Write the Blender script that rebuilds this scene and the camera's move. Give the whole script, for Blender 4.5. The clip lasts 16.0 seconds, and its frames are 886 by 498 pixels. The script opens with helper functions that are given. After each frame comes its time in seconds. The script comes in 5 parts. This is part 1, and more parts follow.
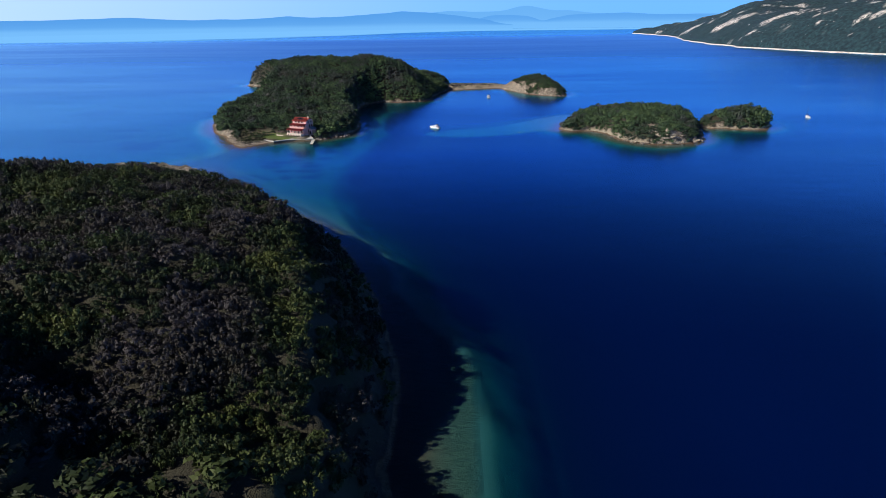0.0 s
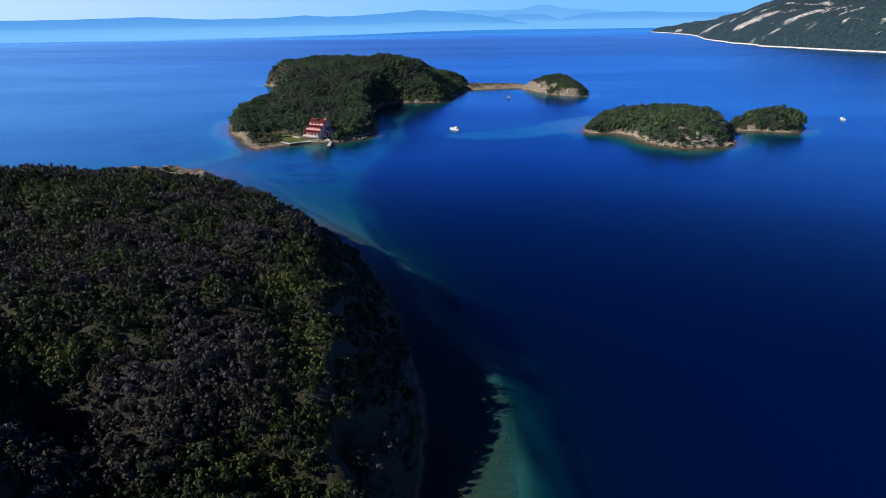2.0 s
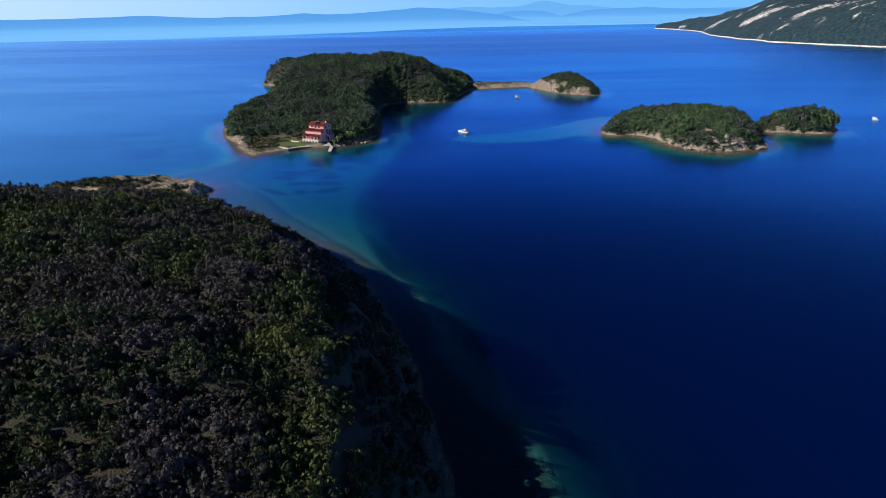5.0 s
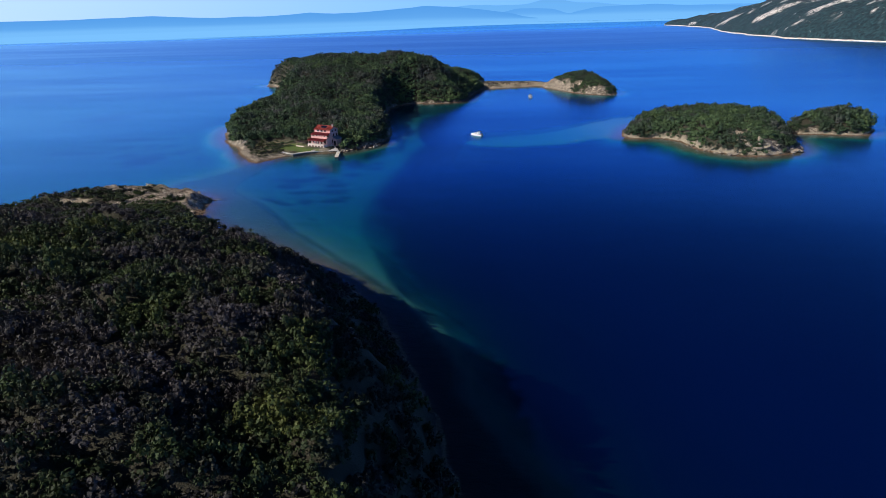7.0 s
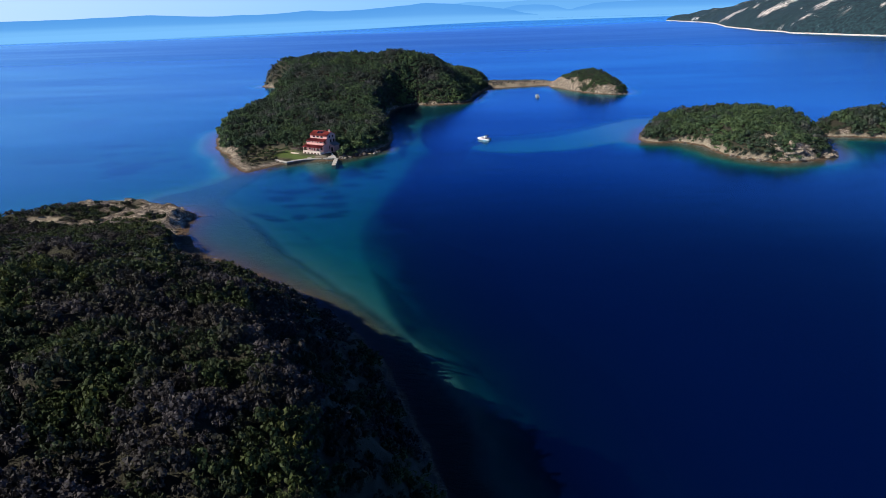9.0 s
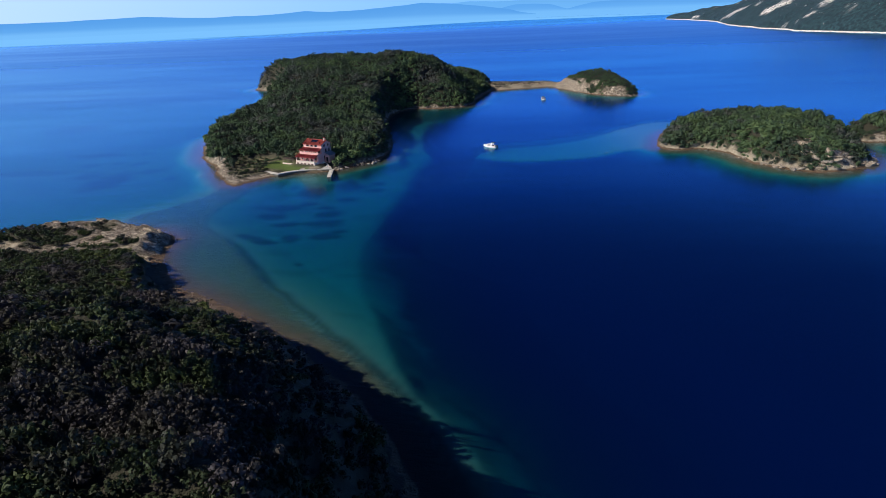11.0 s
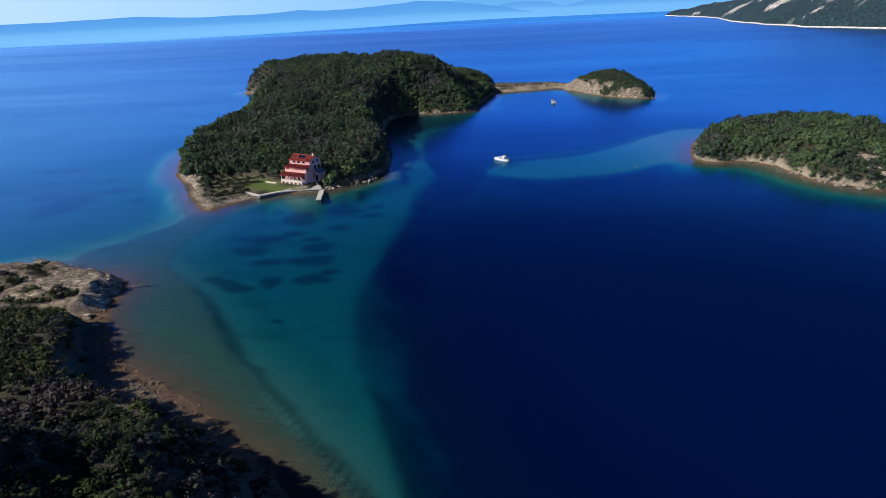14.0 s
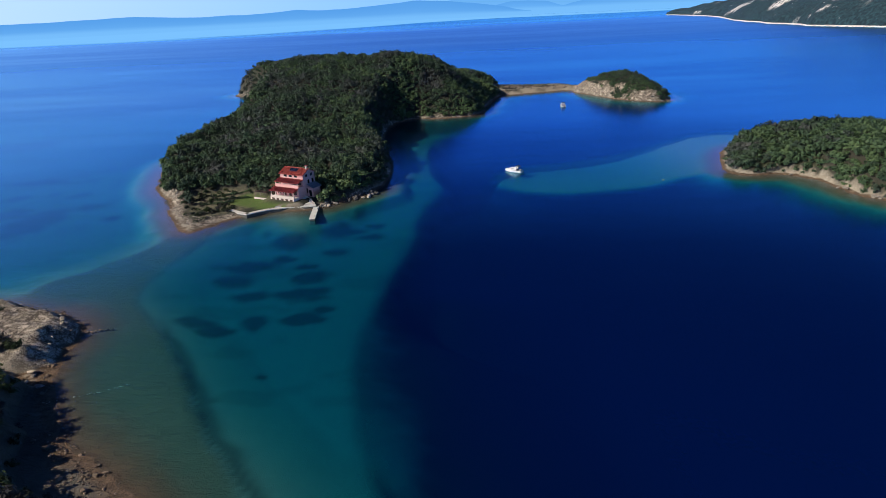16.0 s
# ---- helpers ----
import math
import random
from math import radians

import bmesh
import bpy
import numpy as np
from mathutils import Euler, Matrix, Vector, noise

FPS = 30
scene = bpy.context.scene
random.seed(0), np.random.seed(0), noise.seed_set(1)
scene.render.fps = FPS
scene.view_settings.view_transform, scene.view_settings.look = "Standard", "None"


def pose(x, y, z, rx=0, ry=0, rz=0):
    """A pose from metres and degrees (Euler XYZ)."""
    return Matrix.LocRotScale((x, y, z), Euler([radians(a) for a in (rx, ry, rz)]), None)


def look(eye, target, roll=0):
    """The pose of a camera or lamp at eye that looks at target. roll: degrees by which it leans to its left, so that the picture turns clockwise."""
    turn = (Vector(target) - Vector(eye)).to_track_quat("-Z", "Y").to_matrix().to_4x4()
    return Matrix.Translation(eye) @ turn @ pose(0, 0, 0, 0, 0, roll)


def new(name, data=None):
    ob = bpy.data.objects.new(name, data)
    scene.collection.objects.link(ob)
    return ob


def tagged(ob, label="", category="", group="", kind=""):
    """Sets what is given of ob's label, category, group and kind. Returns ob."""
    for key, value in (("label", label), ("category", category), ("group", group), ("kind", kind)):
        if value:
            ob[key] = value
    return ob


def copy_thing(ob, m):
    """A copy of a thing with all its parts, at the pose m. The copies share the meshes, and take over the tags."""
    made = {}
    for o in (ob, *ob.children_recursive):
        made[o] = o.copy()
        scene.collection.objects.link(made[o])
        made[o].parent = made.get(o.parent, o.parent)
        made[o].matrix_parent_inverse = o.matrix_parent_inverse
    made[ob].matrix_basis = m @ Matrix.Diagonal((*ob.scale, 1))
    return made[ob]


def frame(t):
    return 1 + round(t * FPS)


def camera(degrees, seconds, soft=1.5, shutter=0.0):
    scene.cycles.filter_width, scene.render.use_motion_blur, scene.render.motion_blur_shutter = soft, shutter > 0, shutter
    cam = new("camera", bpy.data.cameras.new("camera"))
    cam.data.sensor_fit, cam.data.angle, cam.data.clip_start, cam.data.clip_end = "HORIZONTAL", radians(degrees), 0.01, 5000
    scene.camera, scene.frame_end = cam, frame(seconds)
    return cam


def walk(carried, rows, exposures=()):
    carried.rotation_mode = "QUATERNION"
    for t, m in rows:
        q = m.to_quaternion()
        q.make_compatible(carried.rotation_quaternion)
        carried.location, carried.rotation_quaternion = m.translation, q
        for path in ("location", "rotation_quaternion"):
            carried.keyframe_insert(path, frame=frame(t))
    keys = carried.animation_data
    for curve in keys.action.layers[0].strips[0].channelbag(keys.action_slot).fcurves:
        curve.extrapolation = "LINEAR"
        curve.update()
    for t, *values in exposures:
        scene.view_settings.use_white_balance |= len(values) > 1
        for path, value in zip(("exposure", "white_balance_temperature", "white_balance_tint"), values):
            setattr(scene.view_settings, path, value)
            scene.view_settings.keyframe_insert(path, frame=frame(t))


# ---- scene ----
# ---- camera and its flight ----
EXPOSURE, KELVIN, TINT = 0.0, 6500, 10
cam = camera(70.6, 16.0, soft=0.8)
PATH = [
    (0, (1.101, -0.534, 66.94), (1.076, 1.342, 66.249), -0.7),
    (0.5, (0.319, 1.973, 66.932), (0.28, 3.849, 66.239), -0.7),
    (1, (-0.462, 4.667, 66.924), (-0.518, 6.542, 66.23), -0.7),
    (1.5, (-1.268, 7.648, 66.935), (-1.336, 9.523, 66.241), -0.7),
    (2, (-2.133, 10.927, 66.913), (-2.204, 12.802, 66.219), -0.8),
    (2.5, (-3.05, 14.495, 66.858), (-3.115, 16.369, 66.163), -0.9),
    (3, (-3.912, 18.343, 66.73), (-3.974, 20.217, 66.034), -1.0),
    (3.5, (-4.802, 22.391, 66.547), (-4.863, 24.265, 65.85), -1.1),
    (4, (-5.762, 26.648, 66.379), (-5.825, 28.522, 65.681), -1.1),
    (6.5, (-10.581, 49.148, 65.225), (-10.673, 51.018, 64.521), -1.3),
    (7, (-11.561, 54.242, 65.173), (-11.656, 56.111, 64.469), -1.5),
    (7.5, (-12.405, 59.77, 65.108), (-12.502, 61.638, 64.402), -1.6),
    (8, (-13.243, 65.512, 65.03), (-13.341, 67.38, 64.323), -1.7),
    (8.5, (-14.134, 71.363, 64.934), (-14.231, 73.23, 64.225), -1.8),
    (9, (-15.06, 77.318, 64.835), (-15.157, 79.185, 64.123), -1.9),
    (11.5, (-19.728, 107.6, 63.886), (-19.819, 109.466, 63.174), -2.3),
    (12, (-20.509, 113.777, 63.793), (-20.598, 115.643, 63.079), -2.3),
    (12.5, (-21.327, 120.038, 63.687), (-21.415, 121.904, 62.972), -2.3),
    (13, (-22.249, 126.381, 63.55), (-22.335, 128.246, 62.834), -2.4),
    (13.5, (-23.203, 132.768, 63.368), (-23.288, 134.634, 62.652), -2.5),
    (14, (-24.151, 139.135, 63.148), (-24.235, 141.0, 62.431), -2.6),
    (14.5, (-25.11, 145.482, 62.879), (-25.193, 147.347, 62.161), -2.6),
    (15, (-26.088, 151.87, 62.606), (-26.17, 153.734, 61.888), -2.7),
    (15.5, (-27.15, 158.221, 62.394), (-27.23, 160.086, 61.676), -2.7),
    (16, (-28.304, 164.49, 62.23), (-28.382, 166.355, 61.512), -2.7),
]
walk(cam, [(t, look(eye, target, roll)) for t, eye, target, roll in PATH],
     exposures=[(0.0, EXPOSURE, KELVIN, TINT), (16.0, EXPOSURE, KELVIN, TINT)])

# ---- sky and sun ----
SUN_AZIMUTH, SUN_HEIGHT = radians(-113), radians(34)
world = bpy.data.worlds.new("world")
scene.world = world
world.use_nodes = True
wn = world.node_tree.nodes
wl = world.node_tree.links
sky = wn.new("ShaderNodeTexSky")
sky.sky_type = "NISHITA"
sky.sun_disc = False
sky.sun_elevation, sky.sun_rotation = SUN_HEIGHT, SUN_AZIMUTH
sky.air_density, sky.dust_density, sky.ozone_density = 1.0, 0.2, 4.0
clear_air = wn.new("ShaderNodeMix")
clear_air.data_type, clear_air.blend_type = "RGBA", "MULTIPLY"
clear_air.inputs[0].default_value = 1.0
clear_air.inputs[7].default_value = (0.12, 0.5, 1.5, 1)
wl.new(sky.outputs[0], clear_air.inputs[6])
wl.new(clear_air.outputs[2], wn["Background"].inputs[0])
wn["Background"].inputs[1].default_value = 0.012
sun_dir = Vector((math.sin(SUN_AZIMUTH) * math.cos(SUN_HEIGHT), math.cos(SUN_AZIMUTH) * math.cos(SUN_HEIGHT), math.sin(SUN_HEIGHT)))
sun = new("sun", bpy.data.lights.new("sun", "SUN"))
sun.data.energy, sun.data.angle, sun.data.color = 5.0, radians(0.5), (1.0, 0.93, 0.82)
sun.matrix_world = look(sun_dir * 300, (0, 0, 0))

# ---- noise and plan helpers ----
def lattice(i, j, seed):
    h = (i.astype(np.int64) * 374761393 + j.astype(np.int64) * 668265263 + seed * 974634777) & 0xFFFFFFFF
    h = ((h ^ (h >> 13)) * 1274126177) & 0xFFFFFFFF
    return ((h ^ (h >> 16)) & 0xFFFF) / 65535.0


def value_noise(x, y, seed=0):
    i, j = np.floor(x), np.floor(y)
    u, v = x - i, y - j
    u, v = u * u * (3 - 2 * u), v * v * (3 - 2 * v)
    a, b = lattice(i, j, seed), lattice(i + 1, j, seed)
    c, d = lattice(i, j + 1, seed), lattice(i + 1, j + 1, seed)
    return (a * (1 - u) + b * u) * (1 - v) + (c * (1 - u) + d * u) * v


def fbm(x, y, seed=0, octaves=4):
    total, amp, norm = 0.0, 1.0, 0.0
    for k in range(octaves):
        total = total + amp * value_noise(x * 2 ** k, y * 2 ** k, seed + 17 * k)
        norm += amp
        amp *= 0.5
    return total / norm


def smooth_outline(points, times=3):
    p = np.array(points, float)
    for _ in range(times):
        q = np.roll(p, -1, axis=0)
        p = np.stack([0.75 * p + 0.25 * q, 0.25 * p + 0.75 * q], 1).reshape(-1, 2)
    return p


def inside_distance(outline, x, y):
    """Metres to the outline: positive inside, negative outside."""
    best = np.full(x.shape, 1e9)
    odd = np.zeros(x.shape, bool)
    for (ax, ay), (bx, by) in zip(outline, np.roll(outline, -1, axis=0)):
        ex, ey = bx - ax, by - ay
        t = np.clip(((x - ax) * ex + (y - ay) * ey) / (ex * ex + ey * ey + 1e-9), 0, 1)
        best = np.minimum(best, (x - ax - t * ex) ** 2 + (y - ay - t * ey) ** 2)
        cross = ((ay > y) != (by > y)) & (x < ex * (y - ay) / (ey if abs(ey) > 1e-9 else 1e-9) + ax)
        odd ^= cross
    return np.where(odd, 1.0, -1.0) * np.sqrt(best)


def blend_heights(knots, x, y, soft=10.0):
    top, low = 0.0, 0.0
    for kx, ky, kz in knots:
        w = 1.0 / ((x - kx) ** 2 + (y - ky) ** 2 + soft * soft) ** 1.6
        top, low = top + w * kz, low + w
    return top / low


def ease(a, b, v):
    t = np.clip((v - a) / (b - a), 0, 1)
    return t * t * (3 - 2 * t)


# ---- the plan: islands (shore outline, ground heights, beach width, slope width) and shoals ----
NEAR_HILL = dict(
    shore=[(-9, 30), (-8, 60), (-8, 90), (-10, 110), (-15, 138), (-27, 176), (-48, 207), (-66, 223), (-75, 231), (-83, 238), (-91, 245), (-98, 252), (-105, 260),
           (-109, 269), (-112, 283), (-121, 292), (-146, 300), (-163, 293), (-178, 270), (-205, 220), (-225, 140), (-205, 40), (-150, -40), (-50, -60), (-14, -20)],
    knots=[(-112, 165, 31.2), (-90, 160, 30.6), (-70, 149, 28.0), (-85, 138, 28.6), (-57, 109, 28.8), (-48, 154, 23.6), (-50, 132, 24), (-38, 101, 24),
           (-29, 100, 16.5), (-30, 114, 17.5), (-31, 128, 21), (-22, 74, 8.5), (-58, 174, 20), (-72, 178, 27), (-92, 186, 26.5), (-86, 199, 22.5), (-68, 193, 10.5), (-84, 213, 4.5), (-78, 220, 2.6),
           (-94, 224, 3.2), (-113, 244, 5.2), (-107, 232, 5.5), (-120, 232, 9), (-132, 205, 18.5), (-135, 259, 3.6), (-122, 270, 3.4), (-132, 287, 2.6), (-60, 60, 26),
           (-100, 95, 30), (-35, 55, 16), (-160, 180, 20), (-170, 250, 4.5)],
    beach=1.2, slope=0.76, round=1.08, seed=3)
MAIN_ISLAND = dict(
    shore=[(-119, 346), (-115, 345), (-109, 355), (-102, 361), (-92, 367), (-80, 368), (-66, 381), (-57, 400), (-61, 440), (-71, 480), (-72, 520), (-60, 548), (-35, 543),
           (-16, 552), (-10, 600), (2, 640), (4, 668), (6, 690), (-20, 730), (-90, 760), (-150, 765), (-190, 748), (-212, 724), (-225, 708), (-210, 692), (-194, 683), (-182, 640),
           (-171, 575), (-162, 495), (-168, 437), (-147, 394), (-130, 368)],
    knots=[(-88, 375, 2.4), (-100, 371, 1.5), (-112, 364, 1.4), (-128, 386, 4), (-105, 395, 6), (-78, 415, 8), (-80, 460, 9.5), (-110, 440, 13),
           (-150, 440, 9), (-148, 510, 10), (-120, 500, 21), (-85, 530, 17.5), (-72, 571, 25), (-110, 590, 31), (-143, 680, 28), (-165, 692, 26.5),
           (-186, 706, 23.5), (-33, 605, 23), (-55, 600, 32), (-76, 600, 35), (-14, 628, 11), (-14, 585, 9), (0, 655, 2.5), (-25, 690, 12), (-60, 690, 24), (-100, 555, 25), (-45, 568, 15), (-87, 500, 16), (-81, 470, 12.5), (-75, 440, 9)],
    beach=2.0, slope=0.7, round=1.8, seed=5)
WEST_SPIT = dict(shore=[(-12, 640), (5, 634), (27, 642), (52, 650), (66, 640), (70, 660), (54, 688), (25, 684), (0, 695), (-15, 670)],
                 knots=[(20, 664, 2.2), (40, 668, 2.0)], beach=6.0, slope=1.5, round=2, seed=7)
ROUND_ISLET = dict(shore=[(50, 650), (60, 622), (76, 591), (96, 577), (105, 582), (114, 600), (108, 628), (90, 655), (66, 672)],
                   knots=[(78, 620, 15.5), (90, 606, 13), (100, 592, 6), (62, 645, 6.5), (88, 635, 11)], beach=1.0, slope=1.35, round=1.6, seed=9)
LONG_ISLET = dict(shore=[(69, 398), (74, 391), (88, 392), (95, 379), (99, 357), (110, 345), (126, 343), (141, 351), (150, 366), (157, 388), (161, 404),
                         (163, 428), (153, 450), (125, 458), (95, 448), (78, 425), (70, 408)],
                  knots=[(124, 405, 11), (112, 385, 10.5), (135, 380, 8.5), (115, 362, 6.5), (140, 420, 8), (90, 410, 5), (146, 366, 3.5), (80, 402, 2.5)],
                  beach=2.6, slope=1.0, round=2, seed=11)
SMALL_ISLET = dict(shore=[(160, 400), (166, 395), (178, 393), (190, 389), (203, 396), (212, 412), (205, 426), (185, 431), (168, 424), (160, 414)],
                   knots=[(188, 408, 9.5), (195, 404, 8), (178, 405, 4), (166, 406, 1.3)], beach=1.6, slope=0.9, round=2, seed=13)
ISLANDS = [NEAR_HILL, MAIN_ISLAND, WEST_SPIT, ROUND_ISLET, LONG_ISLET, SMALL_ISLET]
SHELF = [(9, 30), (9.5, 77), (8.5, 94), (8, 109), (5.5, 121), (-4, 142), (-13, 165), (-18, 180.5), (-22.8, 190.5), (-27.8, 200), (-33.8, 213), (-41, 228), (-46.5, 250), (-51, 277), (-47, 309), (-42, 335), (-41, 364), (-37, 385),
         (-34, 400), (-39, 415), (-44, 440), (-46, 476), (-36, 486), (-24, 508), (-17, 543), (-30, 575), (-80, 560), (-100, 480), (-200, 440), (-235, 360), (-235, 200), (-100, 100), (-60, 30)]
LEDGE = [(3, 30), (3, 76), (4, 95), (4, 112), (1, 121), (-12, 145), (-22, 170), (-30, 189), (-39, 203), (-46, 212), (-54, 223), (-63, 234), (-78, 254), (-86, 268), (-103, 290),
         (-110, 306), (-110, 330), (-106, 352), (-119, 352), (-130, 331), (-145, 312), (-135, 290), (-120, 200), (-60, 100), (-60, 30)]
SHOAL = [(-17, 396), (-15, 407), (-4, 417), (13, 420), (39, 431), (65, 453), (92, 474), (130, 470), (110, 410), (76, 405), (51, 391), (35, 381), (18, 377), (-1, 377), (-14, 385)]
for isle in ISLANDS:
    isle["line"] = smooth_outline(isle["shore"], 2)
SHELF, LEDGE, SHOAL = smooth_outline(SHELF, 2), smooth_outline(LEDGE, 2), smooth_outline(SHOAL, 2)


def cove_at(x, y):
    """1 at the pebble cove under the point, fading round it."""
    return np.maximum(np.exp(-((x + 86) / 19) ** 2 - ((y - 235) / 17) ** 2), np.maximum(0.85 * np.exp(-((x + 102) / 9) ** 2 - ((y - 254) / 8) ** 2), np.exp(-((x + 115) / 9) ** 2 - ((y - 263.5) / 3.2) ** 2)))


def relief(x, y):
    """Height of ground or seabed (metres, sea level 0), metres inland, and the island's number."""
    wx = x + 5.0 * (fbm(x / 16, y / 16, 1, 3) - 0.5) + 1.6 * (value_noise(x / 3, y / 3, 2) - 0.5)
    wy = y + 5.0 * (fbm(x / 16, y / 16, 4, 3) - 0.5) + 1.6 * (value_noise(x / 3, y / 3, 6) - 0.5)
    land, inland, number = np.full(x.shape, -99.0), np.full(x.shape, -1e9), np.zeros(x.shape, int)
    for n, isle in enumerate(ISLANDS):
        d = inside_distance(isle["line"], wx, wy)
        top = blend_heights(isle["knots"], x, y)
        gentle = 0.4 * ease(140, 168, y) * ease(238, 215, y) if n == 0 else 0.0
        gentle = -0.3 * ease(-115, -95, x) * ease(398, 425, y) * ease(540, 515, y) + 0.9 * ease(-80, -60, x) * ease(525, 550, y) if n == 1 else gentle
        cove = cove_at(x, y)
        beach = isle["beach"] + (10.5 * cove if n == 0 else 0.0)
        rise = np.clip((d - beach) / ((isle["slope"] + gentle) * top * (1 - 0.5 * cove * (n == 0)) + 1.5), 0, 1)
        h = 0.12 * np.clip(d, 0, beach) + top * (1 - (1 - rise) ** isle["round"])
        h = h + rise * 0.9 * (fbm(x / 9, y / 9, isle["seed"], 3) - 0.5) * np.minimum(top / 6, 1.6)
        if n == 0:
            h = h + ease(0.55, 1.0, rise) * ease(250, 225, y) * ((5.0 - 2.2 * ease(165, 190, y)) * (fbm(x / 24, y / 7, 87, 3) - 0.5) + (1.9 - 0.9 * ease(-75, -55, x) * ease(145, 160, y)) * (value_noise(x / 5, y / 2.8, 89) - 0.5))
            h = h + ease(0.6, 1.0, rise) * (3.0 * np.exp(-((x + 71) / 8) ** 2 - ((y - 75) / 9) ** 2) - 5.0 * np.exp(-((x + 55) / 9) ** 2 - ((y - 77) / 7) ** 2))
            h = h + ease(0.0, 0.2, rise) * ease(1.0, 0.6, rise) * 2.2 * np.abs(fbm(x / 4 + y / 11, y / 3, 88, 4) - 0.5)
            crag = ease(255, 272, y) * ease(0.5, 4, d)
            h = h * (1 - 0.8 * np.exp(-((x + 115) / 9) ** 2 - ((y - 263.5) / 3.0) ** 2))
            h = h + crag * (4.0 * np.abs(fbm(x / 7 + y / 8, y / 3.2 - x / 9, 91, 4) - 0.5) - 0.7 + 0.9 * (value_noise(x / 2.3, y / 1.7, 93) - 0.5) + 2.2 * np.abs(fbm(x / 3.4 + y / 5, y / 1.9 - x / 6, 96, 3) - 0.5))
        if n == 1:
            h = h + ease(0.3, 1.0, rise) * ease(395, 430, y) * (3.2 * (fbm(x / 26, y / 20, 92, 3) - 0.5) + 2.4 * (value_noise(x / 9, y / 7, 94) - 0.5))
        if n == 3:
            h = h + 3.2 * ease(0.5, 5, d) * np.abs(fbm(x / 9, y / 9, 99, 4) - 0.5)
        better = d > inland
        land, number = np.where(d > 0, np.maximum(land, h), land), np.where(better, n, number)
        inland = np.maximum(inland, d)
    off = np.maximum(-inland, 0)
    rough = 22 * (fbm(x / 26, y / 26, 21, 5) - 0.5)
    depth = np.where(off < 8, 0.12 * off, 0.96 + 0.6 * (off - 8))
    shelf, ledge, shoal = (inside_distance(o, x, y) + rough * k for o, k in ((SHELF, 0.3), (LEDGE, 0.25), (SHOAL, 0.15)))
    ledge = ledge + 2.0 - 3.0 * ease(282, 302, y)
    brink = 0.32 + 0.4 * ease(285, 305, y)
    depth = np.minimum(depth, 3.4 + brink * np.clip(-shelf + 2.5, 0, 99) + 0.02 * off)
    depth = np.minimum(depth, 2.5 - 1.5 * ease(25, 72, x) + 1.8 * np.clip(-shoal, 0, 99))
    bay = ease(-85, -66, x) * ease(385, 402, y) * ease(575, 545, y)
    depth = np.where(bay > 0, np.minimum(depth, 1.2 + 0.09 * off + 0.75 * np.clip(-shelf + 2, 0, 99) + 20 * (1 - bay)), depth)
    depth = np.minimum(depth, 0.75 + 0.035 * off + 0.135 * np.clip(-ledge + 1.0, 0, 99) + (brink + 0.05) * np.clip(-shelf + 1.5, 0, 99))
    depth = np.minimum(depth, 1.1 + 0.2 * np.clip(np.hypot(x + 84, y - 362) - 8, 0, 99) + 9.0 * (inland > 0))
    west = ease(-105, -165, x + 0.15 * (y - 350)) * ease(900, 570, y)
    depth = np.minimum(depth, 40 - 35.2 * west)
    depth = np.minimum(depth, 26.0) * (0.94 + 0.12 * fbm(x / 30, y / 30, 31))
    z = np.where(inland > 0, np.maximum(land, 0.0), -depth - 0.02)
    return z, inland, number


# the house terrace and lawn are levelled into the shore of the main island
HOUSE_AT, HOUSE_TURN = Vector((-96.9, 374.3, 2.4)), radians(-27.5)


def house_frame(x, y):
    dx, dy = x - HOUSE_AT.x, y - HOUSE_AT.y
    c, s = math.cos(HOUSE_TURN), math.sin(HOUSE_TURN)
    return dx * c + dy * s, -dx * s + dy * c


GARDEN = smooth_outline([(-120, 348), (-131, 370), (-134, 381), (-122, 387), (-110, 386), (-99, 381), (-89, 377), (-77, 374), (-77, 364), (-100, 357)], 1)


def ground_height(x, y):
    z, inland, number = relief(x, y)
    u, v = house_frame(x, y)
    pad = ease(2.5, 0.0, np.maximum(np.abs(u - 5.5) - 7.0, np.abs(v - 5.5) - 6.2))
    lawn = ease(1.5, 0.0, np.maximum(np.abs(u + 1.0) - 12.5, np.abs(v + 2.4) - 4.2)) * (inland > 0.5)
    yard = ease(-2, 2, inside_distance(GARDEN, x, y)) * (inland > 0)
    z = z * (1 - yard) + np.minimum(0.25 * np.maximum(inland, 0), np.maximum(1.0, 1.3 + 0.12 * (v + 5)) + 0.3 * fbm(x / 4, y / 4, 95, 3)) * yard
    z = np.where(inland > 0, z * (1 - lawn) + (1.25 + 0.05 * (v + 5)) * lawn, z)
    z = z * (1 - pad * (inland > 0)) + 2.35 * pad * (inland > 0)
    return z, inland, number, pad, lawn


def spread(start, stop, first, growth):
    """Coordinates from start to stop whose steps grow."""
    out, step = [start], first
    while (stop - out[-1]) * np.sign(stop - start) > 0:
        out.append(out[-1] + step * np.sign(stop - start))
        step *= growth
    return np.array(out)


gx = np.concatenate([spread(-262, -6500, 3, 1.35)[:0:-1], np.arange(-262, -160, 2.0), np.arange(-160, -64, 1.0), np.arange(-64, 20, 1.4), np.arange(20, 232, 2.2), spread(232, 6500, 3, 1.35)])
gy = np.concatenate([spread(20, -2500, 3, 1.35)[:0:-1], np.arange(20, 222, 1.5), np.arange(222, 312, 0.9), np.arange(312, 480, 1.7), np.arange(480, 780, 2.8), spread(780, 6500, 4, 1.35)])
GX, GY = np.meshgrid(gx, gy)
GZ, INLAND, NUMBER, PAD, LAWN = ground_height(GX, GY)


